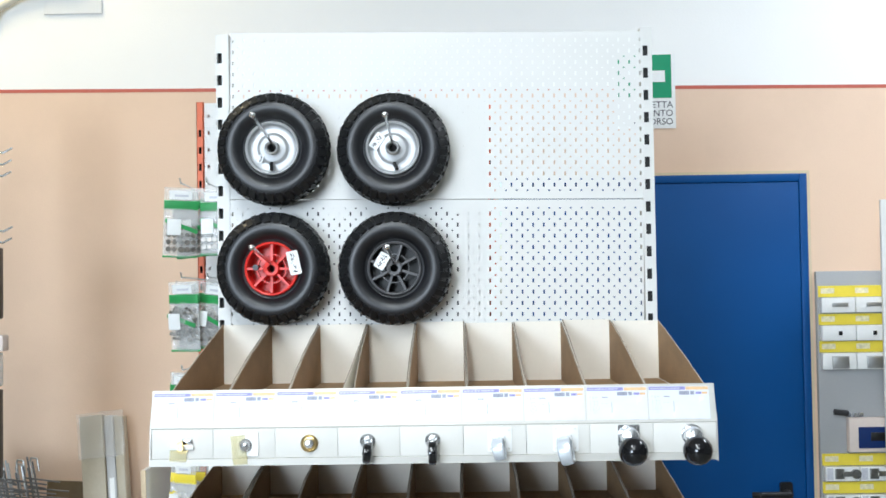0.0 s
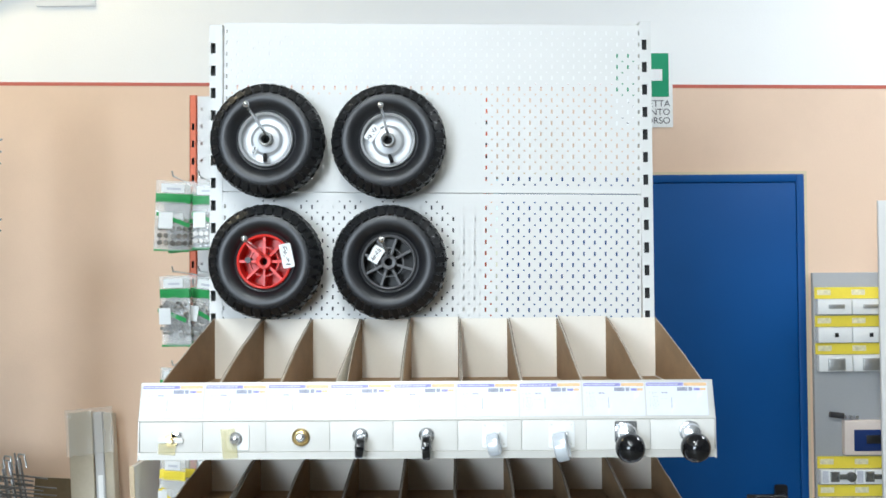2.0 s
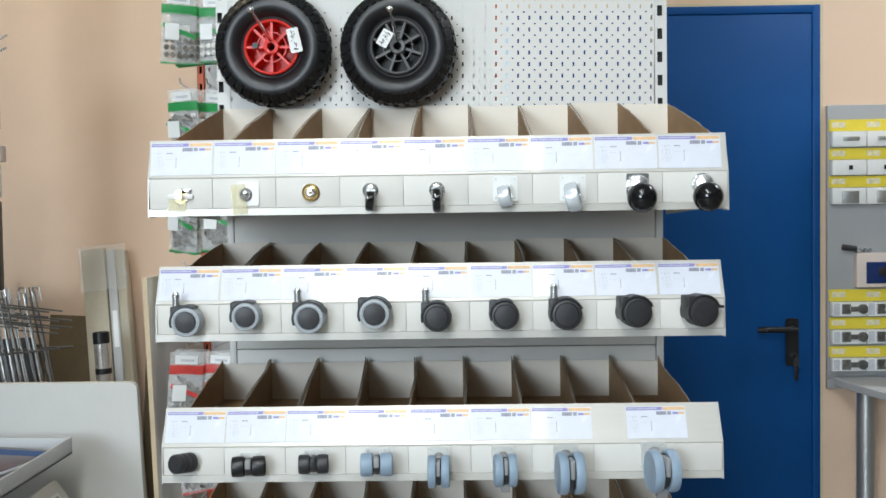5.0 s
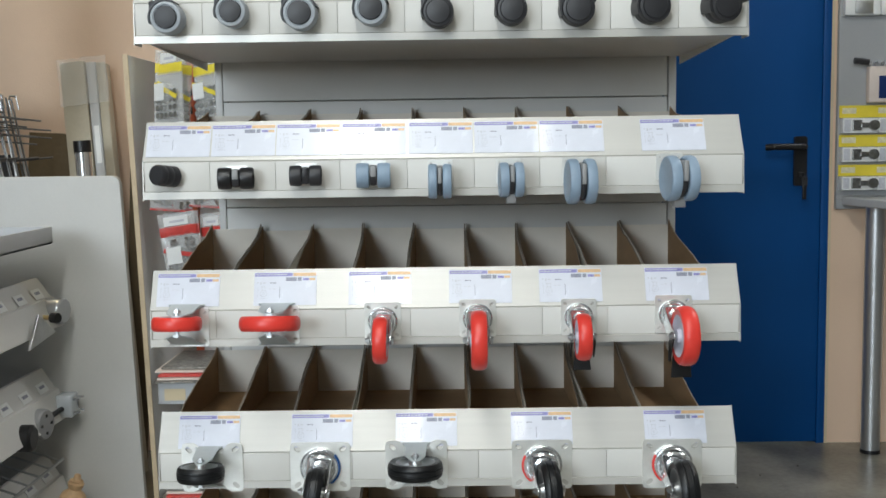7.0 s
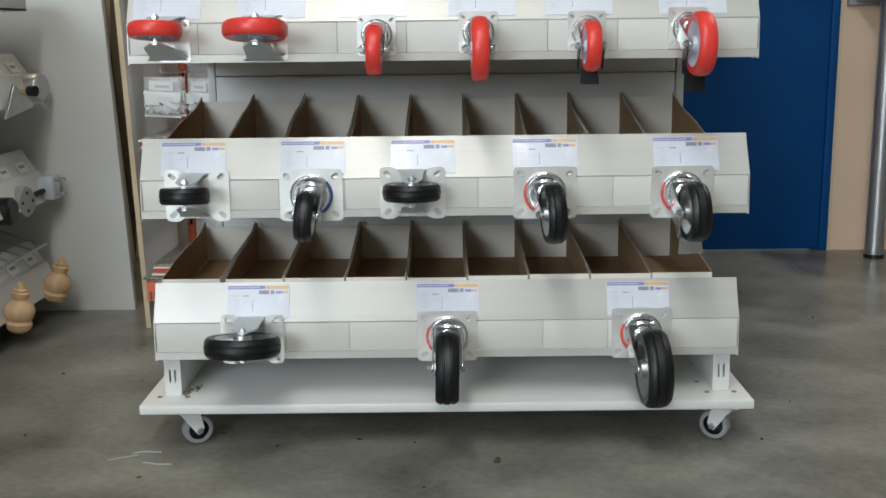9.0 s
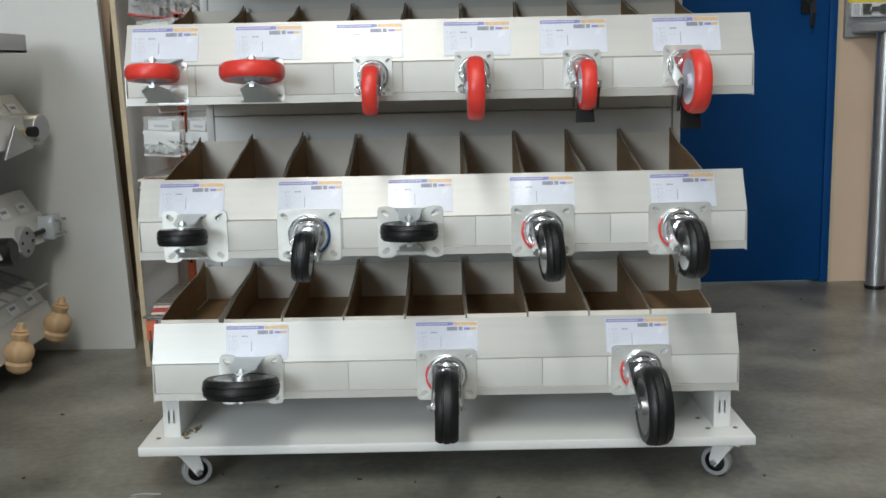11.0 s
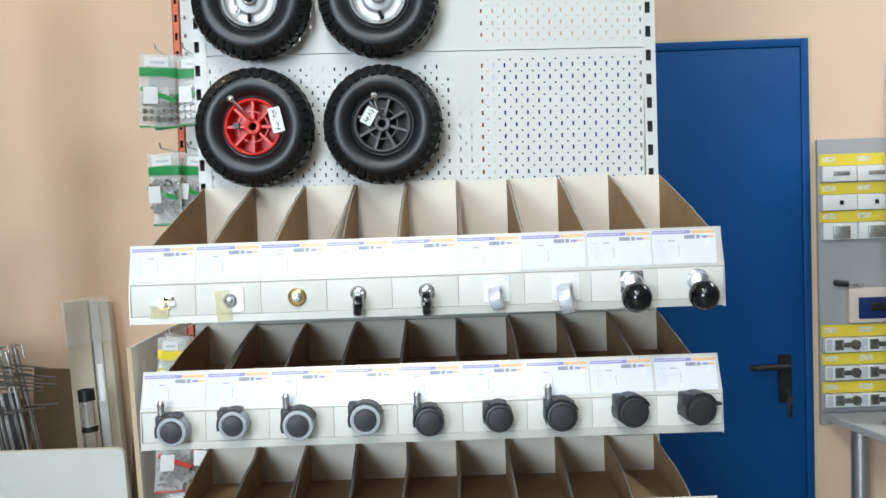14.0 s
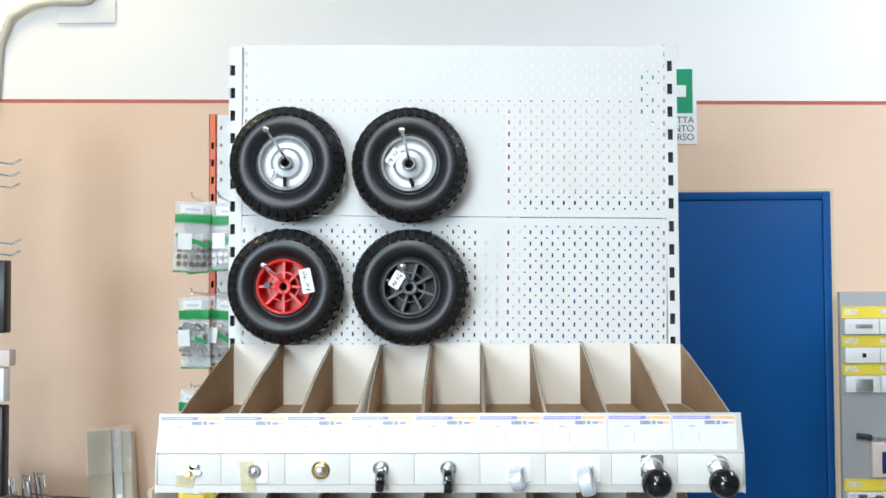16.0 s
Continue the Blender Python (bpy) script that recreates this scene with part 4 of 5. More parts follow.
HX = [-0.452, -0.348, -0.238, -0.124, -0.016, 0.102, 0.208, 0.325, 0.437]
HR = [0.0255, 0.0245, 0.0265, 0.0265, 0.025, 0.0245, 0.0265, 0.0265, 0.0265]
for i in range(9):
    grey = i < 4
    hooded_caster(HX[i], 1.2205 + (0.006, 0.014, 0.010, 0.016, 0.009, 0.011, 0.011, 0.013, 0.013)[i], HR[i], M["grey_tread"] if grey else M["grey_plastic"], M["grey_plastic"], i in (0, 2, 4, 6), i in (2, 3, 6, 7, 8), (0, 0, 0, 0, 0, 0, 0, 8, 12)[i], ("dark furniture caster with grey tread" if grey else "black plastic furniture caster") + (" and chrome stem" if i in (0, 2, 4, 6) else " and plastic hood"), i == 8)

Z1 = 1.432
Y1 = YB[0] - 0.0036


def tape_strip(x, z, w, h, a):
    tagged(shaped("tape_strip", placed(pose(x, Y1 - 0.0042, z, 0, a, 0), lambda bm: box(bm, -w / 2, w / 2, -0.0004, 0.0, -h / 2, h / 2)), M["tape"]), "yellowed strip of clear adhesive tape", "tape")


c = thing("sliding_glide", pose(-0.445, Y1, Z1), "small white and brass sliding fitting", "furniture fitting", "small glides and casters")
boxes("bar", (-0.023, 0.021, -0.006, -0.001, -0.005, 0.004), M["steel_white"], c, "", 0.0015)
shaped("disc", lambda bm: (rod(bm, (0, 0, 0), (0, -0.004, 0), 0.012, seg=24), rod(bm, (0, -0.004, 0), (0, -0.016, 0), 0.005)), M["brass"], c, "brass disc", True)
boxes("tab", (0.0, 0.018, -0.004, 0, 0.004, 0.014), M["chrome"], c, "", 0.001)
tape_strip(-0.452, Z1 - 0.014, 0.030, 0.022, 4)
c = thing("dome_glide", pose(-0.333, Y1, Z1 + 0.002), "chrome dome glide on a square white plate", "furniture fitting", "small glides and casters")
shaped("plate", lambda bm: holed(bm, loop(0.004, 0.002, 0.019, 0.021, 0.004), [], -0.003, 0.003), M["sign_white"], c, "", True)
shaped("dome", lambda bm: lathe(bm, [(0.012, 0.003), (0.012, 0.005), (0.0085, 0.009), (0.008, 0.014), (0.005, 0.017), (0, 0.018)], ALONG_Y, 24), M["chrome"], c, "", True)
tape_strip(-0.344, Z1 - 0.006, 0.026, 0.052, -5)
c = thing("brass_glide", pose(-0.220, Y1, Z1 + 0.004), "round brass flanged glide with steel pin", "furniture fitting", "small glides and casters")
shaped("flange", lambda bm: lathe(bm, [(0.008, 0.0), (0.0155, 0.0), (0.0155, 0.003), (0.013, 0.005), (0.011, 0.003), (0.008, 0.004)], ALONG_Y, 32, True), M["brass"], c, "", True)
shaped("pin", lambda bm: (lathe(bm, [(0.008, 0.0), (0.008, 0.008), (0.005, 0.011), (0, 0.011)], ALONG_Y, 24), rod(bm, (0, -0.01, 0.0), (0.0, -0.024, 0.004), 0.0035)), M["chrome"], c, "", True)


def small_wheel(x, R, w, Hc, tyre, plate_square, label, turn, drop):
    c = thing("single_wheel_caster", pose(x, Y1, Z1 + 0.006), label, "caster", "small glides and casters")
    if plate_square:
        shaped("mounting_plate", lambda bm: holed(bm, loop(0, 0, plate_square, plate_square, 0.003), [loop(a * plate_square * 0.75, b * plate_square * 0.75, 0.0018, 0.0018, 0.0017, 3) for a in (-1, 1) for b in (-1, 1)], -0.002, 0.002), M["sign_white"], c, "white square plate")
    else:
        shaped("collar", lambda bm: lathe(bm, [(0.005, 0), (0.0135, 0), (0.0135, 0.003), (0.011, 0.005), (0.0095, 0.004), (0.005, 0.006)], ALONG_Y, 28), M["chrome"], c, "chrome collar", True)
    m = pose(0, 0, 0, 0, turn, turn)

    def yoke(bm):
        rod(bm, (0, 0, 0), (0, -Hc * 0.5, 0), 0.0055)
        for s in (-1, 1):
            prism(bm, [m @ Vector((s * (w / 2 + 0.0006), y, z)) for y, z in ((-Hc * 0.3, 0.005), (-Hc * 0.3, -0.004), (-Hc, -drop - 0.003), (-Hc, -drop + 0.003))], m.to_3x3() @ Vector((s * 0.0010, 0, 0)))
    shaped("yoke", yoke, M["chrome"], c, "", True)
    wm = Matrix.Translation(m @ Vector((0, -Hc, -drop))) @ m @ ALONG_X
    shaped("wheel", lambda bm: lathe(bm, [(0, -w * 0.42), (R * 0.75, -w * 0.42), (R * 0.8, -w / 2), (R * 0.95, -w * 0.42), (R, 0), (R * 0.95, w * 0.42), (R * 0.8, w / 2), (R * 0.75, w * 0.42), (0, w * 0.42)], wm, 32), tyre, c, "", True)


small_wheel(-0.117, 0.0175, 0.014, 0.024, M["gloss_black"], 0, "small black wheel caster with chrome collar", 6, 0.018)
small_wheel(-0.002, 0.021, 0.014, 0.026, M["gloss_black"], 0, "slim black wheel caster with chrome collar", 0, 0.018)
small_wheel(0.116, 0.0195, 0.020, 0.026, M["clear_wheel"], 0.0215, "small caster with milky clear wheel", -10, 0.013)
small_wheel(0.232, 0.0255, 0.023, 0.030, M["clear_wheel"], 0.0225, "caster with milky clear wheel on white plate", -12, 0.017)


def ball_caster(x, square):
    c = thing("ball_caster", pose(x, Y1, Z1 + 0.010), "glossy black ball caster with chrome cap", "caster", "ball casters")
    if square:
        shaped("mounting_plate", lambda bm: holed(bm, loop(0, 0, 0.019, 0.019, 0.003), [], -0.002, 0.002), M["chrome"], c)
    else:
        shaped("mounting_plate", lambda bm: lathe(bm, [(0, 0), (0.019, 0), (0.018, 0.003), (0, 0.003)], ALONG_Y, 28), M["chrome"], c, "", True)
    shaped("cap", lambda bm: lathe(bm, [(0, 0.003), (0.014, 0.003), (0.016, 0.010), (0.0165, 0.016), (0.014, 0.022), (0, 0.026)], ALONG_Y, 28), M["chrome"], c, "chrome cap", True)
    ball = Matrix.Translation((0.002, -0.036, -0.0225)) @ pose(0, 0, 0, 0, 0, -28)
    shaped("ball", lambda bm: bmesh.ops.create_uvsphere(bm, u_segments=36, v_segments=20, radius=0.0255, matrix=ball @ ALONG_X), M["gloss_black"], c, "glossy black ball", True)


ball_caster(0.343, True)
ball_caster(0.454, False)

# ---------------- pneumatic wheels on the board ----------------


def tyre_body(bm, R, wd):
    mid, a, b = 0.0895, R - 0.0895 - 0.003, wd / 2
    prof = []
    for k in range(31):
        ang = radians(-146 + 292 * k / 30)
        prof.append((mid + a * math.cos(ang), b * math.copysign(abs(math.sin(ang)) ** 0.94, math.sin(ang))))
    prof = [(0.0570, -0.021)] + prof + [(0.0570, 0.021)]
    lathe(bm, prof, ALONG_Y, 72, True)


def tread_blocks(bm, R, wd, count):
    mid, a, b = 0.0895, R - 0.0895 - 0.003, wd / 2
    step = math.pi * R / count
    for i in range(count):
        for deg, half, off, skew in ((52, 0.0110, 0.0, 0.10), (17, 0.0080, 0.5, 0.3), (-17, 0.0080, 0.0, -0.3), (-52, 0.0110, 0.5, -0.10)):
            t = radians(deg)
            aa = 2 * math.pi * (i + off) / count
            m = ALONG_Y @ Matrix.Rotation(aa, 4, "Z") @ Matrix.Translation((mid + a * math.cos(t), 0, b * math.copysign(abs(math.sin(t)) ** 0.94, math.sin(t)))) @ Matrix.Rotation(-t, 4, "Y") @ Matrix.Rotation(skew, 4, "X")
            box(bm, -0.004, 0.0038, -step * 0.56, step * 0.56, -half, half, 0.0, m)


def spokes(bm, r0, r1, n, t, y0, y1):
    for i in range(n):
        box(bm, r0, r1, -t / 2, t / 2, y0, y1, 0.0005, ALONG_Y @ Matrix.Rotation(2 * math.pi * i / n + 0.2, 4, "Z"))


WY = 2.408


def board_wheel(x, z, style, label, turn):
    c = thing("pneumatic_wheel", pose(x, WY, z, 0, turn, 0), label, "wheel", "pneumatic wheels on the board")
    R, wd = 0.1225, 0.082
    shaped("tyre", lambda bm: tyre_body(bm, R, wd), M["rubber_worn"], c, "black ribbed rubber tyre", True, 30)
    shaped("tread", lambda bm: tread_blocks(bm, R, wd, 34), M["rubber"], c, "knobbly rubber tread")
    shaped("sidewall_rib", lambda bm: lathe(bm, [(0.1048, 0.0340), (0.1060, 0.0356), (0.1078, 0.0310)], ALONG_Y, 72, True), M["rubber_worn"], c, "raised rib", True)
    # dark plug, the shade of the open hub is put into its colour
    shaped("bore", lambda bm: rod(bm, (0, 0.034, 0), (0, 0.0, 0), 0.0094), M["dark"], c, "dark plug painting the shade in the hub hole")
    if style == "silver":
        shaped("rim", lambda bm: lathe(bm, [(0.0535, 0.0250), (0.0520, 0.0150), (0.0490, 0.0125), (0.0400, 0.0120), (0.0345, 0.0130), (0.0300, 0.0185), (0.0270, 0.0200), (0.0200, 0.0190), (0.0150, 0.0220), (0.012, 0.0220), (0.012, -0.02), (0.0535, -0.02)], ALONG_Y, 56, True), M["rim"], c, "silver painted steel rim", True, 40)
        shaped("rim_edge", lambda bm: lathe(bm, [(0.0580, 0.0240), (0.0588, 0.0285), (0.0572, 0.0310), (0.0552, 0.0302), (0.0536, 0.0260), (0.0536, 0.0220), (0.0580, 0.0200)], ALONG_Y, 64, True), M["pale_rim"], c, "bright rolled rim edge", True, 60)
        shaped("hub", lambda bm: lathe(bm, [(0.0095, -0.03), (0.015, -0.03), (0.015, 0.033), (0.013, 0.0345), (0.0095, 0.033)], ALONG_Y, 32, True), M["zinc_dull"], c, "steel hub tube", True)
        shaped("valve", lambda bm: rod(bm, (0.012, -0.018, -0.030), (0.022, -0.034, -0.042), 0.0042), M["black"], c, "black valve", True)
    else:
        body = M["red_plastic"] if style == "red" else M["rim_grey"]
        shaped("rim", lambda bm: lathe(bm, [(0.0582, 0.020), (0.0585, 0.029), (0.0565, 0.0310), (0.0535, 0.0295), (0.0522, -0.017), (0.020, -0.017), (0.020, -0.02), (0.0582, -0.02)], ALONG_Y, 56, True), body, c, "", True, 40)
        if style == "grey":
            # black disc added as the shade in the gaps between spokes
            shaped("rim_floor", lambda bm: lathe(bm, [(0.0172, -0.0165), (0.0520, -0.0165), (0.0520, -0.0150), (0.0172, -0.0150)], ALONG_Y, 48, True), M["black"], c, "black disc painting the shade between the spokes", True)
        shaped("spokes", lambda bm: (spokes(bm, 0.014, 0.0530, 8, 0.0056, -0.012, 0.026), lathe(bm, [(0.030, 0.016), (0.032, 0.016), (0.032, 0.0265), (0.030, 0.0265)], ALONG_Y, 40, True)), body, c)
        shaped("hub", lambda bm: lathe(bm, [(0.0085, -0.03), (0.0165, -0.03), (0.0165, 0.034), (0.0145, 0.0355), (0.0085, 0.0345)], ALONG_Y, 32, True), body, c, "", True)
        if style == "red":
            shaped("valve", lambda bm: rod(bm, (-0.032, -0.012, -0.004), (-0.034, -0.032, -0.004), 0.0065), M["black"], c, "black valve", True)
    return c


WHEELS = [(-0.352, 2.012, "silver", "black pneumatic wheel with silver steel rim"), (-0.090, 2.008, "silver", "black pneumatic wheel with silver rim and tag"), (-0.356, 1.750, "red", "black pneumatic wheel with red spoked plastic rim"), (-0.090, 1.747, "grey", "black pneumatic wheel with dark grey spoked rim")]
TAGS = [(-0.026, -0.022, 70, 0.018, 0.011), (-0.034, 0.016, 55, 0.036, 0.021), (0.050, 0.012, -78, 0.052, 0.025), (-0.026, 0.016, 60, 0.036, 0.024)]
for (x, z, style, label), (tx, tz, ta, tw, th) in zip(WHEELS, TAGS):
    w = board_wheel(x, z, style, label, random.uniform(0, 40))
    y = WY - (0.0215 if style == "silver" else 0.0365)
    tag = thing("price_tag", pose(x + tx, y, z + tz, 0, -ta, 0), "small white price tag with handwritten marks", "price tag", "handwritten price tags")
    shaped("tag_paper", lambda bm: holed(bm, loop(0, 0, tw / 2, th / 2, 0.003), [], -0.0008, 0.0008), M["sign_white"], tag)

    def ink(bm):
        rnd = random.Random(int(x * 1000) + int(z * 100))
        for k in range(5):
            cx = (-0.34 + 0.165 * k) * tw
            if k == 2:
                box(bm, -0.0006, 0.0006, -0.0013, -0.0009, -0.0014, 0.0014, 0, pose(cx, 0, -th * 0.22, 0, 20, 0))
                continue
            for _ in range(3):
                m_ = pose(cx + rnd.uniform(-0.05, 0.05) * tw, 0, rnd.uniform(-0.14, 0.16) * th, 0, rnd.choice((10, 22, 75, 100, -35)), 0)
                box(bm, -0.0006, 0.0006, -0.0013, -0.0009, -th * 0.17, th * 0.17, 0, m_)
    shaped("ink_stroke", ink, M["black_print"], tag, "dark ink strokes")
    hook = thing("peg_hook", pose(x, BACK, z), "straight chrome peg hook with rounded tip", "hook", "peg hooks")

    def peg(bm):
        rod(bm, (0, -0.002, 0.002), (-0.002, -0.29, 0.040), 0.0036, seg=12)
        bmesh.ops.create_icosphere(bm, subdivisions=2, radius=0.0062, matrix=Matrix.Translation((-0.002, -0.291, 0.040)))
    shaped("peg", peg, M["chrome"], hook, "", True)
    shaped("hook_base", lambda bm: box(bm, -0.012, 0.012, -0.004, -0.0005, -0.006, 0.012, 0.001), M["chrome"], hook)

# ---------------- the rack behind, with hanging packs ----------------
PB = 3.20
rack = thing("pegboard_rack", pose(0, 0, 0), "white pegboard rack with orange-red slotted post and side panel", "shop rack")


def rack_post(bm):
    holes = [(-0.707, -0.699, 0.2 + 0.05 * i, 0.2 + 0.05 * i + 0.02) for i in range(40)]
    mesh_strip(bm, -0.713, -0.693, 0.05, 2.252, holes, PB - 0.008)
    box(bm, -0.713, -0.711, PB - 0.008, PB + 0.03, 0.05, 2.252)
    box(bm, -0.695, -0.693, PB - 0.008, PB + 0.03, 0.05, 2.252)


for dx in (0.0, 0.853):
    ob = shaped("post", rack_post, M["red_post"], rack, "orange-red slotted post")
    ob.location.x = dx
    # dark block put in as the shade seen through the post's slots
    boxes("post_core", (-0.710 + dx, -0.696 + dx, PB + 0.01, PB + 0.03, 0.05, 2.25), M["dark"], rack, "dark block that paints the shade inside the post")


def rack_board(bm):
    vs, fs = [], []
    p = 0.025
    for r in range(84):
        for cidx in range(33):
            a, b = -0.692 + cidx * p, -0.692 + (cidx + 1) * p
            lo, hi = 0.15 + r * p, 0.15 + (r + 1) * p
            k = len(vs)
            if (r + cidx) % 2:
                vs += [(a, PB, lo), (b, PB, lo), (b, PB, hi), (a, PB, hi)]
                fs.append((k, k + 1, k + 2, k + 3))
                continue
            m, zc = (a + b) / 2, (lo + hi) / 2
            vs += [(a, PB, lo), (b, PB, lo), (b, PB, hi), (a, PB, hi), (m - 0.003, PB, zc - 0.005), (m + 0.003, PB, zc - 0.005), (m + 0.003, PB, zc + 0.005), (m - 0.003, PB, zc + 0.005)]
            for i in range(4):
                j = (i + 1) % 4
                fs.append((k + i, k + j, k + 4 + j, k + 4 + i))
    me = bpy.data.meshes.new("board")
    me.from_pydata(vs, [], fs)
    bm.from_mesh(me)
    bpy.data.meshes.remove(me)


shaped("perforated_panel", rack_board, M["steel_white"], rack)
boxes("rear_panel", (-0.69, 0.138, PB + 0.03, PB + 0.034, 0.10, 2.25), M["end_panel"], rack)
shaped("side_panel", lambda bm: prism(bm, [(-0.786, 2.862, 1.235), (-0.775, 2.862, 1.235), (-0.737, 2.862, 0.0), (-0.748, 2.862, 0.0)], (0, 0.58, 0)), M["end_panel"], rack, "cream laminated side panel")
shaped("panel_edging", lambda bm: prism(bm, [(-0.7865, 2.858, 1.236), (-0.7745, 2.858, 1.236), (-0.7365, 2.858, 0.0), (-0.7485, 2.858, 0.0)], (0, 0.0035, 0)), M["edge_wood"], rack, "pale wooden edging")


def blister(x, y, z, w, h, band, body, label, turn):
    """A hanging bag: header card, bulged clear bag with small parts, a printed band."""
    p = thing("hanging_pack", pose(x, y, z, random.uniform(-5, 5), random.uniform(-7, 7), turn), label, "hanging pack", "hanging packs on hooks")
    boxes("header_card", (-w / 2, w / 2, -0.0015, 0.0015, -0.035, 0.0), M["film"], p, "clear header", 0.0005)
    boxes("header_label", (-w * 0.36, w * 0.30, -0.0022, -0.0016, -0.031, -0.008), M["sign_white"], p, "white header label")
    boxes("printed_band", (-w / 2, w / 2, -0.0022, 0.0022, -0.058, -0.034), band, p, "coloured printed band", 0.0005)

    def bag(bm):
        n, k = 7, 8
        grid = [[[None] * (k + 1) for _ in range(n + 1)] for _ in range(2)]
        for s in range(2):
            for i in range(n + 1):
                for j in range(k + 1):
                    u, v = i / n, j / k
                    bulge = 0.016 * math.sin(math.pi * u) ** 0.6 * math.sin(math.pi * min(1, v * 0.95 + 0.02)) ** 0.7 + 0.0008
                    wob = 0.005 * noise.noise((i * 0.9 + x * 31, j * 0.8 + z * 17, s * 5.0))
                    grid[s][i][j] = bm.verts.new(((u - 0.5) * w * (1 + wob * 4), (bulge + wob) * (-1 if s == 0 else 1), -0.055 - v * (h - 0.055)))
        for s in range(2):
            for i in range(n):
                for j in range(k):
                    bm.faces.new((grid[s][i][j], grid[s][i + 1][j], grid[s][i + 1][j + 1], grid[s][i][j + 1]))
    shaped("bag", bag, M["film"], p, "crinkled clear plastic bag", True, 60)

    def contents(bm):
        rnd = random.Random(int(1000 * (x + z + y)))
        if band is M["yellow"] or (band is M["green"] and z > 1.9):
            for a in range(5):
                for b in range(4):
                    lathe(bm, [(0, 0), (0.0068, 0), (0.0068, 0.003), (0, 0.003)], pose(-w * 0.36 + a * w * 0.18, -0.012, -h + 0.022 + b * 0.019) @ ALONG_Y, 14)
            return
        for i in range(60):
            cx, cz = (rnd.random() - 0.5) * w * 0.8, -0.07 - rnd.random() * (h - 0.085)
            m = pose(cx, rnd.uniform(-0.008, 0.004), cz, rnd.uniform(0, 90), rnd.uniform(0, 90), rnd.uniform(0, 90))
            if i % 3:
                box(bm, -0.009, 0.009, -0.002, 0.002, -0.004, 0.004, 0, m)
            else:
                lathe(bm, [(0.003, -0.0012), (0.007, -0.0012), (0.007, 0.0012), (0.003, 0.0012)], m, 10, True)
    tagged(shaped("fitting", contents, body, p, "assorted small fittings"), kind="stuff")
    boxes("backing_card", (-w * 0.47, w * 0.47, 0.004, 0.0055, -h + 0.006, -0.05), M["film"], p, "clear backing sheet")
    slope = random.uniform(14, 28)
    boxes("lower_band", (-w / 2, w / 2, -0.003, 0.003, -h - 0.001, -h + 0.004), band if band is not M["yellow"] else M["sign_white"], p, "", 0.0008)
    boxes("header_print", (-w * 0.2, w * 0.2, -0.0028, -0.0022, -0.024, -0.018), M["light_print"], p)
    shaped("slanting_band", placed(pose(0, -0.0155, -h * 0.55, 0, slope, 0), lambda bm: box(bm, -w * 0.50, w * 0.50, -0.0006, 0.0, -0.0055, 0.0055)), band, p, "slanting coloured band")
    boxes("sticker", (-w * 0.42, -w * 0.02, -0.0195, -0.019, -h * 0.68, -h * 0.45), M["sign_white"], p, "white sticker")
    return p


# unseen dark boxes, added so that the panel's holes look dark
def dark_pack(x, z):
    p = thing("boxed_pack", pose(x, 3.05, z), "added dark box, unseen, that darkens the holes in front", "hanging pack", "dark packs on the rack")
    boxes("box", (-0.055, 0.055, -0.03, 0.03, -0.19, -0.03), M["grey_plastic"], p, "", 0.002)
    boxes("hanger", (-0.03, 0.03, -0.002, 0.002, -0.03, 0.012), M["grey_plastic"], p, "", 0.001)


for k in range(5):
    for z in (1.93, 1.73, 1.53):
        dark_pack(-0.47 + 0.118 * k, z)


def rack_hook(x, z, length):
    h = thing("wire_hook", pose(x, PB, z), "long chrome wire display hook", "hook", "wire hooks on the rack")
    shaped("wire", lambda bm: tube(bm, [(0, 0, 0.002), (0, -length, 0.010), (0, -length - 0.012, 0.022)], 0.0022), M["chrome"], h)


GREEN = "clear hanging pack of fittings with green band"
for z, band, body, lab in ((1.975, M["green"], M["skin_film"], GREEN), (1.725, M["green"], M["skin_film"], GREEN), (1.48, M["green"], M["skin_film"], GREEN), (1.25, M["yellow"], M["zinc_dull"], "clear hanging pack of discs with yellow band"), (1.035, M["red_print"], M["skin_film"], "clear hanging pack of fittings with red band"), (0.845, M["red_print"], M["skin_film"], "clear hanging pack of fittings with red band"), (0.612, M["sign_white"], M["sign_white"], "clear hanging pack of white parts")):
    rack_hook(-0.685, z + 0.002, 0.30)
    rack_hook(-0.615, z + 0.002, 0.30)
    for k, (dx, dy) in enumerate(((0.0, 0.0), (0.004, 0.030), (-0.003, 0.07))):
        blister(-0.684 + dx, 2.905 + dy, z, 0.090, 0.185 if z > 0.7 else 0.095, band, body, lab, random.uniform(-38, 30))
    for k, (dx, dy) in enumerate(((0.0, 0.0), (0.004, 0.04))):
        blister(-0.600 + dx, 2.93 + dy, z - 0.004, 0.082, 0.175 if z > 0.7 else 0.09, band, body, lab, random.uniform(-38, 30))
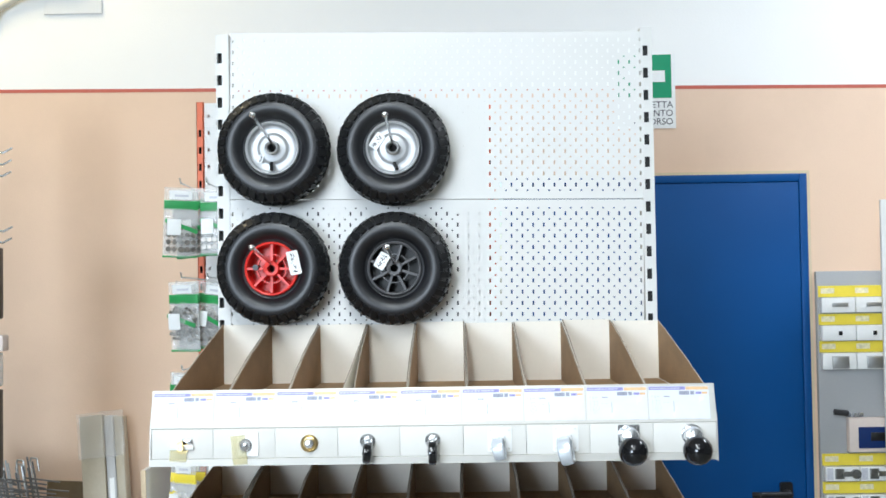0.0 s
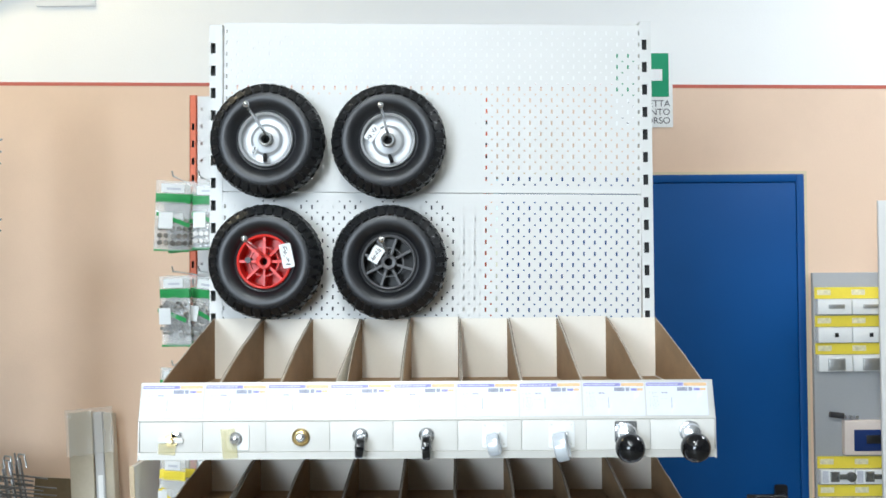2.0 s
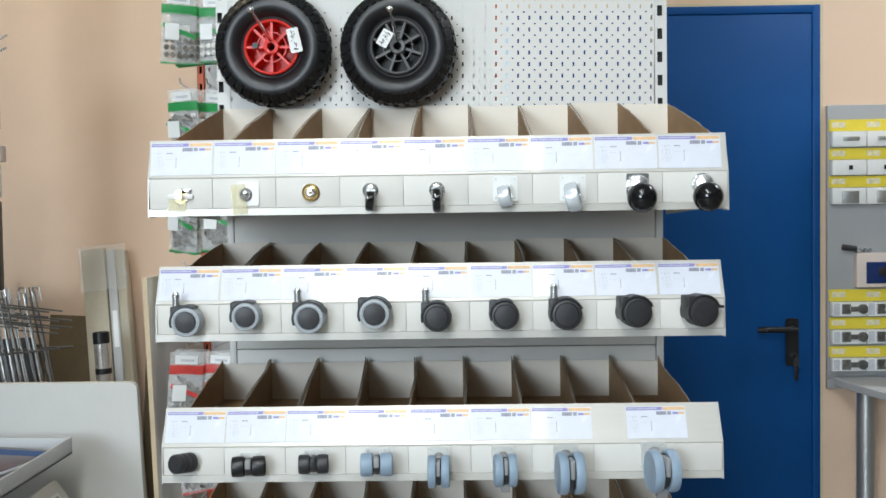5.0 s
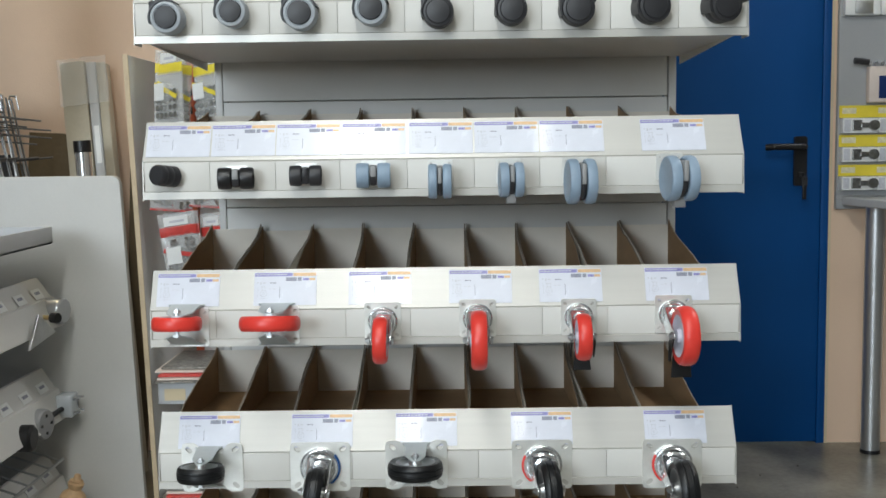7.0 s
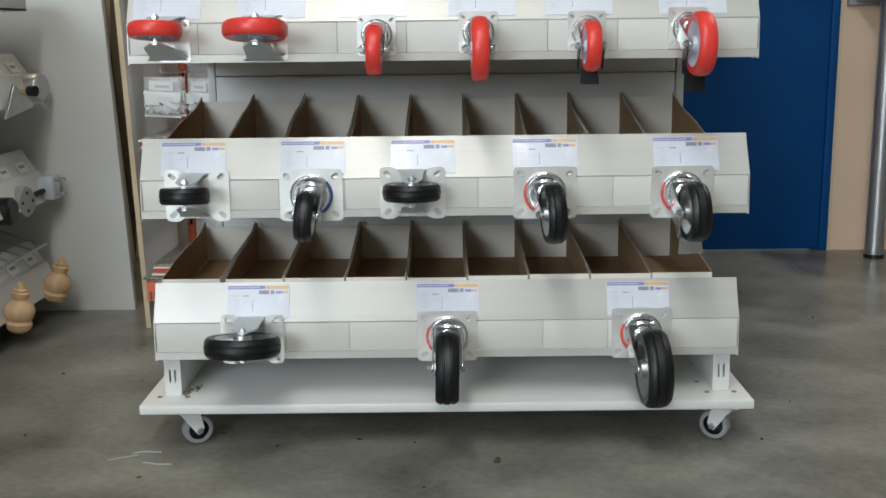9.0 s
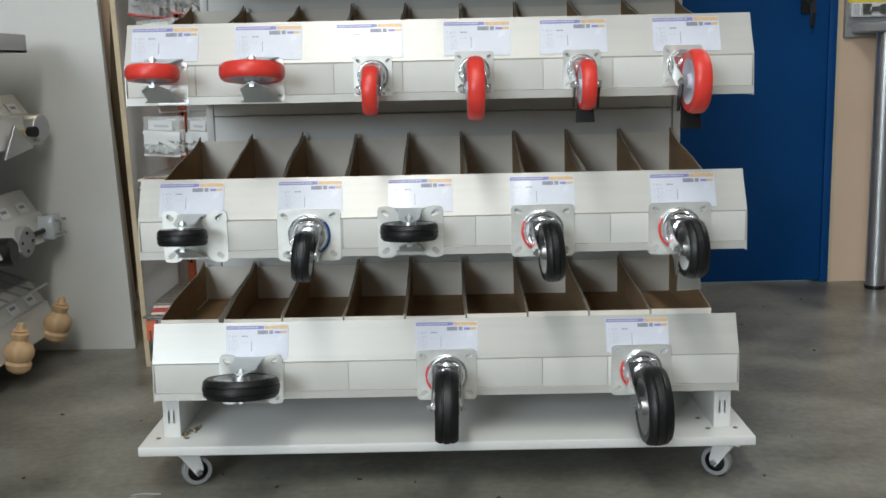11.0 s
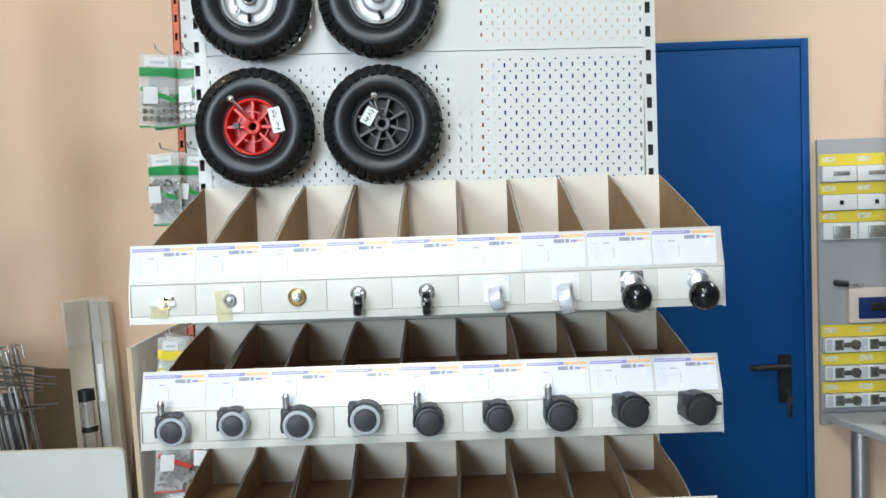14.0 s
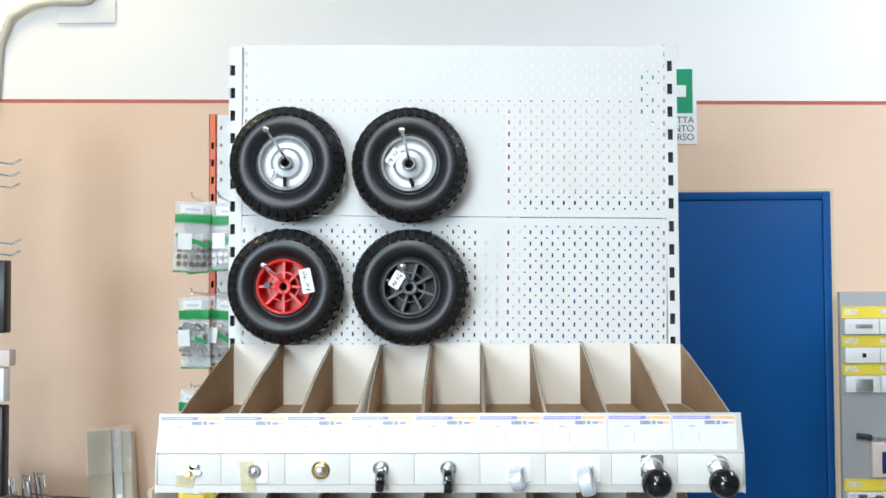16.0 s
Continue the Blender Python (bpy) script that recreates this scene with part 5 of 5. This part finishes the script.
for base in (0.405, 0.11):
    stack = thing("flat_pack_stack", pose(0, 0, base), "stack of flat packed parts in clear bags on a carton", "packed goods", "stacks of flat packs")
    for i in range(5):
        boxes("flat_pack", (-0.690 + random.uniform(-0.012, 0.012), -0.575, 2.68 + 0.012 * i + random.uniform(-0.008, 0.008), 2.95, 0.052 + 0.006 * i, 0.0565 + 0.006 * i), (M["skin_film"], M["pinkish"], M["red_print"], M["pinkish"], M["skin_film"])[i], stack, "", 0.001)
    carton = boxes("carton", (-0.690, -0.58, 2.71, 2.94, 0.0, 0.051), M["shelf_grey"], stack, "grey carton", 0.002)
    boxes("carton_label", (-0.675, -0.625, 2.7085, 2.7098, 0.006, 0.034), M["rail_trim"], carton, "cream label")
    boxes("bracket_shelf", (-0.695, -0.56, 2.72, PB, -0.006, -0.001), M["zinc_dull"], stack, "thin steel shelf", 0.001)
tag = thing("orange_tag", pose(-0.684, 2.7055, 0.118), "orange plastic tag stuck on the grey carton", "tag")
boxes("tag_plate", (-0.013, 0.013, -0.002, 0.002, -0.012, 0.036), M["red_post"], tag, "", 0.001)
boxes("tag_mark", [(-0.006, -0.002, -0.003, -0.0022, -0.012, 0.012), (0.003, 0.007, -0.003, -0.0022, -0.012, 0.012)], M["black_print"], tag)

# ---------------- low shelving on the left ----------------
unit = thing("low_shelving", pose(0, 0, 0), "low cream shop shelving with grey shelves", "shelving")


def end_shape(bm):
    pts = [(-1.62, 0.0), (-0.827, 0.0)] + [(-0.862 - 0.022 + 0.022 * math.cos(a), 0.937 - 0.022 + 0.022 * math.sin(a)) for a in (0, 0.4, 0.8, 1.2, 1.57)] + [(-1.62, 0.937)]
    prism(bm, [(x, 3.036, z) for x, z in pts], (0, 0.022, 0), 0.001)


shaped("end_panel", end_shape, M["end_panel"], unit, "cream end panel with rounded corner")
boxes("back_board", (-1.62, -1.60, 1.6, 3.034, 0.0, 0.93), M["end_panel"], unit)
boxes("top_tray", [(-1.58, -0.995, 1.7, 2.90, 0.772, 0.778), (-1.001, -0.995, 1.7, 2.90, 0.772, 0.815), (-1.58, -1.0, 2.894, 2.90, 0.772, 0.815)], M["shelf_grey"], unit, "grey steel tray", 0.001)
for z0, top in ((0.545, 0.672), (0.300, 0.432), (0.065, 0.197)):
    boxes("shelf", (-1.58, -1.05, 1.7, 3.03, z0, z0 + 0.012), M["shelf_grey"], unit)
    s = shaped("price_rail", lambda bm: prism(bm, [(-1.09, 1.7, top), (-1.082, 1.7, top), (-1.048, 1.7, z0 + 0.078), (-1.040, 1.7, z0 + 0.076), (-1.015, 1.7, z0 + 0.004), (-1.025, 1.7, z0), (-1.055, 1.7, z0 + 0.065)], (0, 1.31, 0)), M["end_panel"], unit, "sloping cream price rail")
    for y in (2.55, 2.68, 2.80, 2.91):
        sticker = boxes("price_sticker", (-0.001, 0.001, y, y + 0.055, -0.012, 0.016), M["sign_white"], s)
        sticker.matrix_basis = pose(-1.0545, 0, z0 + 0.092, 0, -34, 0)
        ink = boxes("sticker_print", (0.0012, 0.0016, y + 0.012, y + 0.042, 0.000, 0.008), M["grey_print"], s)
        ink.matrix_basis = pose(-1.0545, 0, z0 + 0.092, 0, -34, 0)
for k in range(7):
    shaped("basket_wire", lambda bm: rod(bm, (-1.35, 2.55 + 0.07 * k, 0.30), (-1.03, 2.55 + 0.07 * k, 0.19), 0.003, seg=8), M["zinc_dull"], unit, "basket wire")
shaped("basket_rim", lambda bm: rod(bm, (-1.03, 1.9, 0.19), (-1.03, 2.99, 0.19), 0.004, seg=8), M["zinc_dull"], unit, "basket rim wire")
foot_m = pose(-1.022, 2.968, 0.590, 0, 0, -14) @ ALONG_X
c = thing("aluminium_tube_sample", pose(0, 0, 0), "short round aluminium furniture leg", "furniture leg")
shaped("tube", lambda bm: lathe(bm, [(0, -0.05), (0.032, -0.05), (0.034, -0.045), (0.034, 0.02), (0.032, 0.024), (0.01, 0.024), (0, 0.016)], foot_m, 30), M["alu"], c, "", True)
shaped("end_face", lambda bm: (lathe(bm, [(0, 0.0245), (0.030, 0.0245), (0.029, 0.026), (0, 0.026)], foot_m, 28), box(bm, -0.0015, 0.0015, -0.020, 0.020, 0.0262, 0.0268, 0, foot_m)), M["shelf_grey"], c, "grey end face", True)
c = thing("leg_bracket", pose(0, 0, 0), "grey triangular steel leg bracket", "bracket")
shaped("plate", lambda bm: prism(bm, [(-1.008, 2.735, 0.528), (-1.008, 2.915, 0.545), (-1.008, 2.805, 0.605)], (0.006, 0, 0), 0.001), M["zinc_dull"], c)
c = thing("round_foot_sample", pose(0, 0, 0), "grey round furniture foot with screw holes", "furniture leg")
shaped("body", lambda bm: lathe(bm, [(0, -0.05), (0.036, -0.05), (0.038, -0.045), (0.038, 0.016), (0.035, 0.02), (0, 0.02)], pose(-1.03, 2.845, 0.322, 0, 0, -10) @ ALONG_X, 30), M["mid_grey"], c, "", True)
# dark discs paint the shade of screw holes, nothing is cut
for a in (0, 1.57, 3.14, 4.71):
    shaped("screw_hole", lambda bm: rod(bm, (0.019, 0.022 * math.cos(a), 0.022 * math.sin(a)), (0.022, 0.022 * math.cos(a), 0.022 * math.sin(a)), 0.004, seg=10), M["dark"], c).matrix_basis = pose(-1.03, 2.845, 0.322, 0, 0, -10)
c = thing("black_foot", pose(0, 0, 0), "black round furniture foot", "furniture leg")
shaped("body", lambda bm: lathe(bm, [(0, -0.05), (0.030, -0.05), (0.033, -0.04), (0.033, 0.014), (0.026, 0.02), (0, 0.02)], Matrix.Translation((-1.02, 2.735, 0.316)) @ ALONG_X, 30), M["black"], c, "", True)
c = thing("clear_foot", pose(-1.000, 2.985, 0.338), "clear acrylic block foot with pins", "furniture leg")
boxes("block", (-0.03, 0.012, -0.026, 0.026, -0.03, 0.03), M["clear_wheel"], c, "", 0.004)
for a in (-0.015, 0.015):
    for b in (-0.018, 0.018):
        shaped("pin", lambda bm: rod(bm, (0.012, a, b), (0.03, a, b), 0.004, seg=10), M["chrome"], c)
shaped("spindle", lambda bm: rod(bm, (-0.025, -0.08, -0.012), (-0.015, -0.026, -0.006), 0.007), M["black"], c)


for k, (x, y, a, h) in enumerate(((-1.22, 2.55, 8, 0.0), (-1.14, 2.72, -14, 0.009), (-1.30, 2.30, 3, 0.0))):
    c = thing("magazine", pose(x, y, 0.7785 + h, 0, 0, a), "dark printed magazine lying in the grey tray", "magazine", "magazines in the tray")
    boxes("pages", (-0.10, 0.10, -0.14, 0.14, 0.0, 0.0065), M["paper"], c, "white page block")
    boxes("cover", (-0.101, 0.101, -0.141, 0.141, 0.0066, 0.0082), M["magazine"], c, "dark printed cover", 0.0004)
    boxes("cover_band", (-0.09, 0.09, 0.07, 0.12, 0.0083, 0.0087), M["blue"], c, "dark blue title band")
c = thing("knob_sample", pose(0, 0, 0), "small brass knob with black end cap", "knob")
shaped("stem", lambda bm: rod(bm, (-1.036, 2.905, 0.584), (-1.004, 2.895, 0.584), 0.006), M["brass"], c, "", True)
shaped("cap", lambda bm: rod(bm, (-1.004, 2.895, 0.584), (-0.986, 2.888, 0.584), 0.013), M["black"], c, "black cap", True)


def turned_foot(y, z, s, tip):
    c = thing("turned_wooden_foot", pose(-0.985, y, z, 0, tip, 0), "turned pale beech furniture foot", "furniture leg", "turned wooden feet")
    prof = [(0.0, -0.055), (0.018, -0.055), (0.030, -0.045), (0.034, -0.030), (0.030, -0.022), (0.036, -0.010), (0.039, 0.004), (0.034, 0.018), (0.022, 0.028), (0.018, 0.034), (0.022, 0.042), (0.024, 0.052), (0.016, 0.056), (0.020, 0.060), (0.011, 0.063), (0.009, 0.078), (0, 0.080)]
    shaped("foot_body", lambda bm: lathe(bm, [(r * s, h * s) for r, h in prof], Matrix.Identity(4), 32), M["pine"], c, "", True)


turned_foot(2.925, 0.100, 0.88, 14)
turned_foot(2.675, 0.092, 0.88, 8)

# ---------------- things leaning at the wall ----------------


def leaning(name, x, w, d, length, z_top, label, category, material, y_top=3.70):
    """A long box on the floor, its head against the wall."""
    a = math.degrees(math.acos(min(1, z_top / length)))
    return thing(name, pose(x, y_top - length * math.sin(radians(a)) - d, 0.0, -a, -6, 0), label, category), a


p, _ = leaning("profile_bundle", -1.018, 0.14, 0.06, 1.312, 1.295, "long pale profiles bundled in clear film, leaning on wall", "profiles", None)
boxes("profile", (-0.072, 0.006, 0, 0.045, 0.005, 1.312), M["aged_cream"], p, "aged cream flat profile", 0.003)
boxes("profile", (0.010, 0.040, 0.004, 0.05, 0.005, 1.306), M["shelf_grey"], p, "grey flat profile", 0.003)
boxes("profile", (0.043, 0.072, 0.0, 0.05, 0.005, 1.300), M["aged_cream"], p, "aged cream flat profile", 0.003)


def wrap(bm):
    n, k = 16, 6
    g = [[bm.verts.new((-0.078 + 0.156 * i / n, -0.006 - 0.012 * noise.noise((i * 0.8, j * 1.1, 3)), 1.17 + 0.15 * j / k + 0.004 * noise.noise((i * 0.5, j, 9)))) for j in range(k + 1)] for i in range(n + 1)]
    for i in range(n):
        for j in range(k):
            bm.faces.new((g[i][j], g[i + 1][j], g[i + 1][j + 1], g[i][j + 1]))


shaped("film_wrap", wrap, M["film"], p, "crinkled clear film wrapping", True, 70)
boxes("sticker", (0.018, 0.034, 0.0025, 0.0035, 0.98, 1.10), M["sign_white"], p)
c = thing("steel_tube", pose(-1.035, 3.42, 0.0, 0, -3, 0), "short polished steel tube standing upright, black rim", "tube")
shaped("tube", lambda bm: lathe(bm, [(0.021, 0.0), (0.024, 0.0), (0.024, 1.02), (0.021, 1.02)], Matrix.Identity(4), 28, True), M["chrome"], c, "", True)
shaped("black_rim", lambda bm: lathe(bm, [(0.020, 1.0), (0.0255, 1.0), (0.0255, 1.035), (0.020, 1.035)], Matrix.Identity(4), 28, True), M["black"], c, "black plastic rim", True)
shaped("black_rim", lambda bm: lathe(bm, [(0.020, 0.905), (0.0255, 0.905), (0.0255, 0.922), (0.020, 0.922)], Matrix.Identity(4), 28, True), M["black"], c, "black plastic rim", True)
for x, w, h, a in ((-1.50, 0.24, 0.97, 1), (-1.315, 0.17, 1.065, 3), (-1.215, 0.09, 1.02, -4), (-1.02, 0.07, 1.06, 2)):
    c = thing("cardboard_sheet", pose(x, 3.60, 0, -4, a, 0), "brown cardboard sheet leaning against the wall", "cardboard", "cardboard sheets")
    boxes("sheet", (-w / 2, w / 2, 0, 0.006, 0, h), M["shaded_kraft"], c, "", 0.001)
rnd = random.Random(5)
for i in range(40):
    x0 = -1.530 + 0.0056 * i + rnd.uniform(-0.003, 0.003)
    top = 1.200 - 0.0012 * i + rnd.uniform(-0.03, 0.012)
    c = thing("wire_rail", pose(0, 0, 0), "thin steel wire rail leaning in a bundle", "wire rail", "bundle of wire rails")
    y = 3.44 + rnd.uniform(-0.09, 0.09)
    # the rails slant: their feet stand to one side of their heads
    foot_x = x0 + 0.235 + rnd.uniform(-0.012, 0.012)
    pts = [(foot_x, y - 0.08, 0.004), (x0, y, top)]
    if i % 4 == 0:
        pts += [(x0 + 0.006, y - 0.004, top + 0.012), (x0 + 0.026, y - 0.01, top + 0.010), (x0 + 0.034, y - 0.012, top - 0.03)]
    shaped("wire", lambda bm: tube(bm, pts, 0.0028, 8), M["dark_wire"] if i % 2 else M["zinc_dull"], c)
    if i % 4 == 0:
        shaped("cross_wire", lambda bm: rod(bm, (x0 - 0.02, y - 0.008, top - 0.05), (x0 + 0.10, y - 0.012, top - 0.065), 0.0028, seg=8), M["dark_wire"], c)
        for dz in (0.082, 0.105):
            shaped("cross_wire", lambda bm: rod(bm, (x0 - 0.01, y - 0.010, top - dz), (x0 + 0.13, y - 0.016, top - dz - 0.012), 0.0025, seg=8), M["dark_wire"], c)
        k = 0.235 * (1 - 0.98 / top)
        shaped("cross_wire", lambda bm: rod(bm, (x0 + k - 0.02, y - 0.024, 0.975), (x0 + k + 0.10, y - 0.03, 0.985), 0.0028, seg=8), M["dark_wire"], c)
# dark sheets added only to darken the space behind the wires
for x, w, h in ((-1.60, 0.20, 1.03), (-1.41, 0.16, 0.995)):
    c = thing("dark_sheet", pose(x, 3.56, 0, -4, -3, 0), "added dark sheet that darkens the space behind the wires", "plastic sheet", "dark sheets")
    boxes("sheet", (-w / 2, w / 2, 0, 0.005, 0.002, h), M["grey_plastic"], c, "", 0.001)

# tall hook rack at the far left
c = thing("hook_rack", pose(0, 0, 0), "dark tall rack with chrome display hooks", "shop rack")
boxes("column", (-1.36, -1.30, 2.96, 3.02, 0, 2.3), M["grey_plastic"], c, "dark column", 0.003)
for z, n in ((2.10, 3), (1.885, 2)):
    for k in range(n):
        shaped("hook", lambda bm: tube(bm, [(-1.30, 2.97 + 0.02 * k, z - 0.03 * k), (-1.19 - 0.01 * k, 2.97 + 0.02 * k, z - 0.015 - 0.03 * k), (-1.165 - 0.01 * k, 2.97 + 0.02 * k, z - 0.002 - 0.03 * k)], 0.003), M["chrome"], c, "chrome hook")
boxes("black_pack", (-1.30, -1.198, 2.95, 2.99, 1.632, 1.826), M["black"], c, "black hanging goods", 0.004)
boxes("beige_pack", (-1.30, -1.185, 2.95, 2.99, 1.545, 1.588), M["pinkish"], c, "beige card", 0.002)
boxes("white_pack", (-1.30, -1.2, 2.95, 2.99, 1.45, 1.54), M["sign_white"], c, "white card", 0.002)
boxes("dark_pack", (-1.30, -1.2, 2.95, 2.99, 1.2, 1.44), M["black"], c, "black hanging goods", 0.004)

# conduit and junction plate high on the wall
c = thing("wall_conduit", pose(0, 0, 0), "off-white plastic conduit with bend and junction plate", "conduit")
boxes("junction_plate", (-1.366, -1.165, WALL - 0.008, WALL - 0.001, 2.655, 2.86), M["white_wall"], c, "white square cover plate", 0.002)


def conduit(bm):
    pts = [(-1.232, WALL - 0.02, 2.80)] + [(-1.272 + 0.04 * math.cos(a), WALL - 0.02, 2.772 + 0.04 * math.sin(a) * -1 + 0.0) for a in (0.0, 0.4, 0.8, 1.2, 1.57)] + [(-1.38, WALL - 0.02, 2.733), (-1.45, WALL - 0.02, 2.72), (-1.52, WALL - 0.02, 2.68), (-1.56, WALL - 0.02, 2.58), (-1.57, WALL - 0.02, 2.4)]
    tube(bm, [(x, y, z - 0.006) for x, y, z in pts], 0.0135, 14)


shaped("pipe", conduit, M["conduit"], c, "off-white pipe", True)

# ---------------- display board on the right ----------------
c = thing("sample_board", pose(0, WALL - 0.022, 0), "grey sample board with yellow strips and boxed fittings", "display board")
boxes("panel", (1.258, 2.3, 0, 0.02, 0.781, 1.727), M["panel_grey"], c, "grey laminate panel", 0.002)
boxes("rail_trim", (1.258, 2.3, -0.0025, 0, 0.815, 0.826), M["alu"], c)
for k, (y1, b1, b0) in enumerate(((1.678, 1.640, 1.588), (1.583, 1.546, 1.494), (1.491, 1.454, 1.398), (1.114, 1.075, 1.026), (1.020, 0.982, 0.934), (0.924, 0.888, 0.843))):
    row = boxes("yellow_strip", (1.262, 2.2, -0.006, -0.0005, b1, y1), M["yellow"], c, "yellow header strip")
    for i in range(4):
        boxes("strip_print", (1.27 + 0.115 * i, 1.315 + 0.115 * i, -0.0068, -0.006, y1 - 0.026, y1 - 0.008), M["cream_print"], row)
    for i in range(4):
        x0 = 1.266 + 0.115 * i
        s = boxes("sample_box", (x0, x0 + 0.111, -0.026, -0.0005, b0, b1 - 0.002), M["sign_white"], c, "white boxed sample", 0.001)
        if k < 3:
            dims = [(x0 + 0.034, x0 + 0.088, -0.029, -0.026, (b0 + b1) / 2 - 0.007, (b0 + b1) / 2 + 0.007)] if k == 0 else [(x0 + 0.054, x0 + 0.066, -0.03, -0.026, (b0 + b1) / 2 - 0.008, (b0 + b1) / 2 + 0.006)] if k == 1 else [(x0 + 0.03, x0 + 0.085, -0.034, -0.026, b0 + 0.004, b1 - 0.012)]
            boxes("fitting", dims, M["black"] if k == 1 else M["zinc_dull"], s, "", 0.001)
        else:
            def hinge(bm):
                zc = (b0 + b1) / 2
                box(bm, x0 + 0.03, x0 + 0.06, -0.032, -0.026, zc - 0.017, zc + 0.017, 0.002)
                box(bm, x0 + 0.055, x0 + 0.095, -0.036, -0.026, zc - 0.008, zc + 0.008, 0.002)
                rod(bm, (x0 + 0.098, -0.026, zc), (x0 + 0.098, -0.038, zc), 0.016, seg=20)
                for a in (-0.011, 0.011):
                    rod(bm, (x0 + 0.04, -0.032, zc + a), (x0 + 0.04, -0.0335, zc + a), 0.004, seg=10)
            shaped("hinge", hinge, M["hinge_steel"], s, "steel cup hinge")
            boxes("label_strip", (x0 + 0.004, x0 + 0.024, -0.0268, -0.026, b0 + 0.004, b1 - 0.006), M["light_print"], s)
c = thing("electronic_lock_sample", pose(1.42, WALL - 0.023, 1.18), "beige sample panel with navy display window", "lock sample")
boxes("body", (-0.075, 0.16, -0.03, 0, -0.058, 0.056), M["pinkish"], c, "beige panel", 0.003)
boxes("screen", (-0.045, 0.14, -0.0335, -0.03, -0.045, 0.026), M["screen"], c, "navy display window", 0.002)
boxes("screen_mark", (-0.005, 0.06, -0.035, -0.0336, -0.02, 0.008), M["black"], c, "", 0.001)
c = thing("small_handle", pose(1.325, WALL - 0.023, 1.252), "small dark handle fixed above the panel", "handle")
shaped("grip", lambda bm: rod(bm, (-0.025, -0.02, 0.004), (0.02, -0.02, -0.002), 0.010), M["grey_plastic"], c, "", True)
shaped("post", lambda bm: [rod(bm, (0.026 + 0.02 * i, 0, -0.006), (0.026 + 0.02 * i, -0.02, -0.006), 0.006) for i in range(3)], M["chrome"], c)

# table with round leg, and the pale panel that stands on it
c = thing("table", pose(0, 0, 0), "pale grey table with round aluminium leg", "table")
shaped("tabletop", lambda bm: prism(bm, [(x, y, 0.795) for x, y in ((1.275, 3.70), (1.282, 3.62), (1.335, 3.36), (1.42, 3.20), (2.4, 3.05), (2.4, 3.70))], (0, 0, 0.026), 0.003), M["shelf_grey"], c, "pale grey table top")
shaped("leg", lambda bm: lathe(bm, [(0, 0.012), (0.030, 0.012), (0.030, 0.794), (0, 0.794)], Matrix.Translation((1.350, 3.61, 0)), 32), M["alu"], c, "round aluminium leg", True)
shaped("leg_foot", lambda bm: lathe(bm, [(0, 0), (0.031, 0), (0.031, 0.012), (0, 0.012)], Matrix.Translation((1.350, 3.61, 0)), 32), M["black"], c, "black foot", True)
c = thing("pale_display_panel", pose(1.392, 3.48, 0.822), "pale blue-white display panel standing on the table", "display panel")
boxes("panel", (0.0, 0.30, 0, 0.012, 0.0, 1.13), M["steel_white"], c, "", 0.002)
boxes("panel_foot", (0.0, 0.30, -0.05, 0.06, 0.0, 0.01), M["alu"], c, "", 0.002)

# crumbs and flakes on the floor


def crumbs(bm):
    rnd = random.Random(11)
    for _ in range(90):
        x, y = rnd.uniform(-1.0, 1.6), rnd.uniform(1.2, 3.6)
        r = rnd.uniform(0.0015, 0.006) if rnd.random() < 0.85 else rnd.uniform(0.008, 0.016)
        m = pose(x, y, 0.0008, 0, 0, rnd.uniform(0, 180))
        n = rnd.randint(5, 7)
        vs = [bm.verts.new(m @ Vector((r * rnd.uniform(0.6, 1.3) * math.cos(6.283 * i / n), 0.55 * r * rnd.uniform(0.6, 1.3) * math.sin(6.283 * i / n), 0))) for i in range(n)]
        f = bm.faces.new(vs)
        g = bmesh.ops.extrude_face_region(bm, geom=[f])
        bmesh.ops.translate(bm, verts=[v for v in g["geom"] if isinstance(v, bmesh.types.BMVert)], vec=(0, 0, 0.0012))


def scratch(bm):
    rnd = random.Random(3)
    for x0, y0, a in ((-0.585, 2.01, 40), (-0.55, 2.04, 25), (-0.52, 2.00, 0)):
        pts = [Vector((x0, y0, 0.0006))]
        for _ in range(4):
            a += rnd.uniform(-25, 25)
            pts.append(pts[-1] + Vector((0.013 * math.cos(radians(a)), 0.013 * math.sin(radians(a)), 0)))
        tube(bm, [tuple(p) for p in pts], 0.0013, 6)


tagged(shaped("floor_scratch", scratch, M["panel_grey"]), "pale scratch marks in the concrete floor", "scratch", kind="stuff")
tagged(shaped("floor_crumbs", crumbs, M["speck"]), "small brown crumbs scattered on the concrete floor", "dirt", kind="stuff")
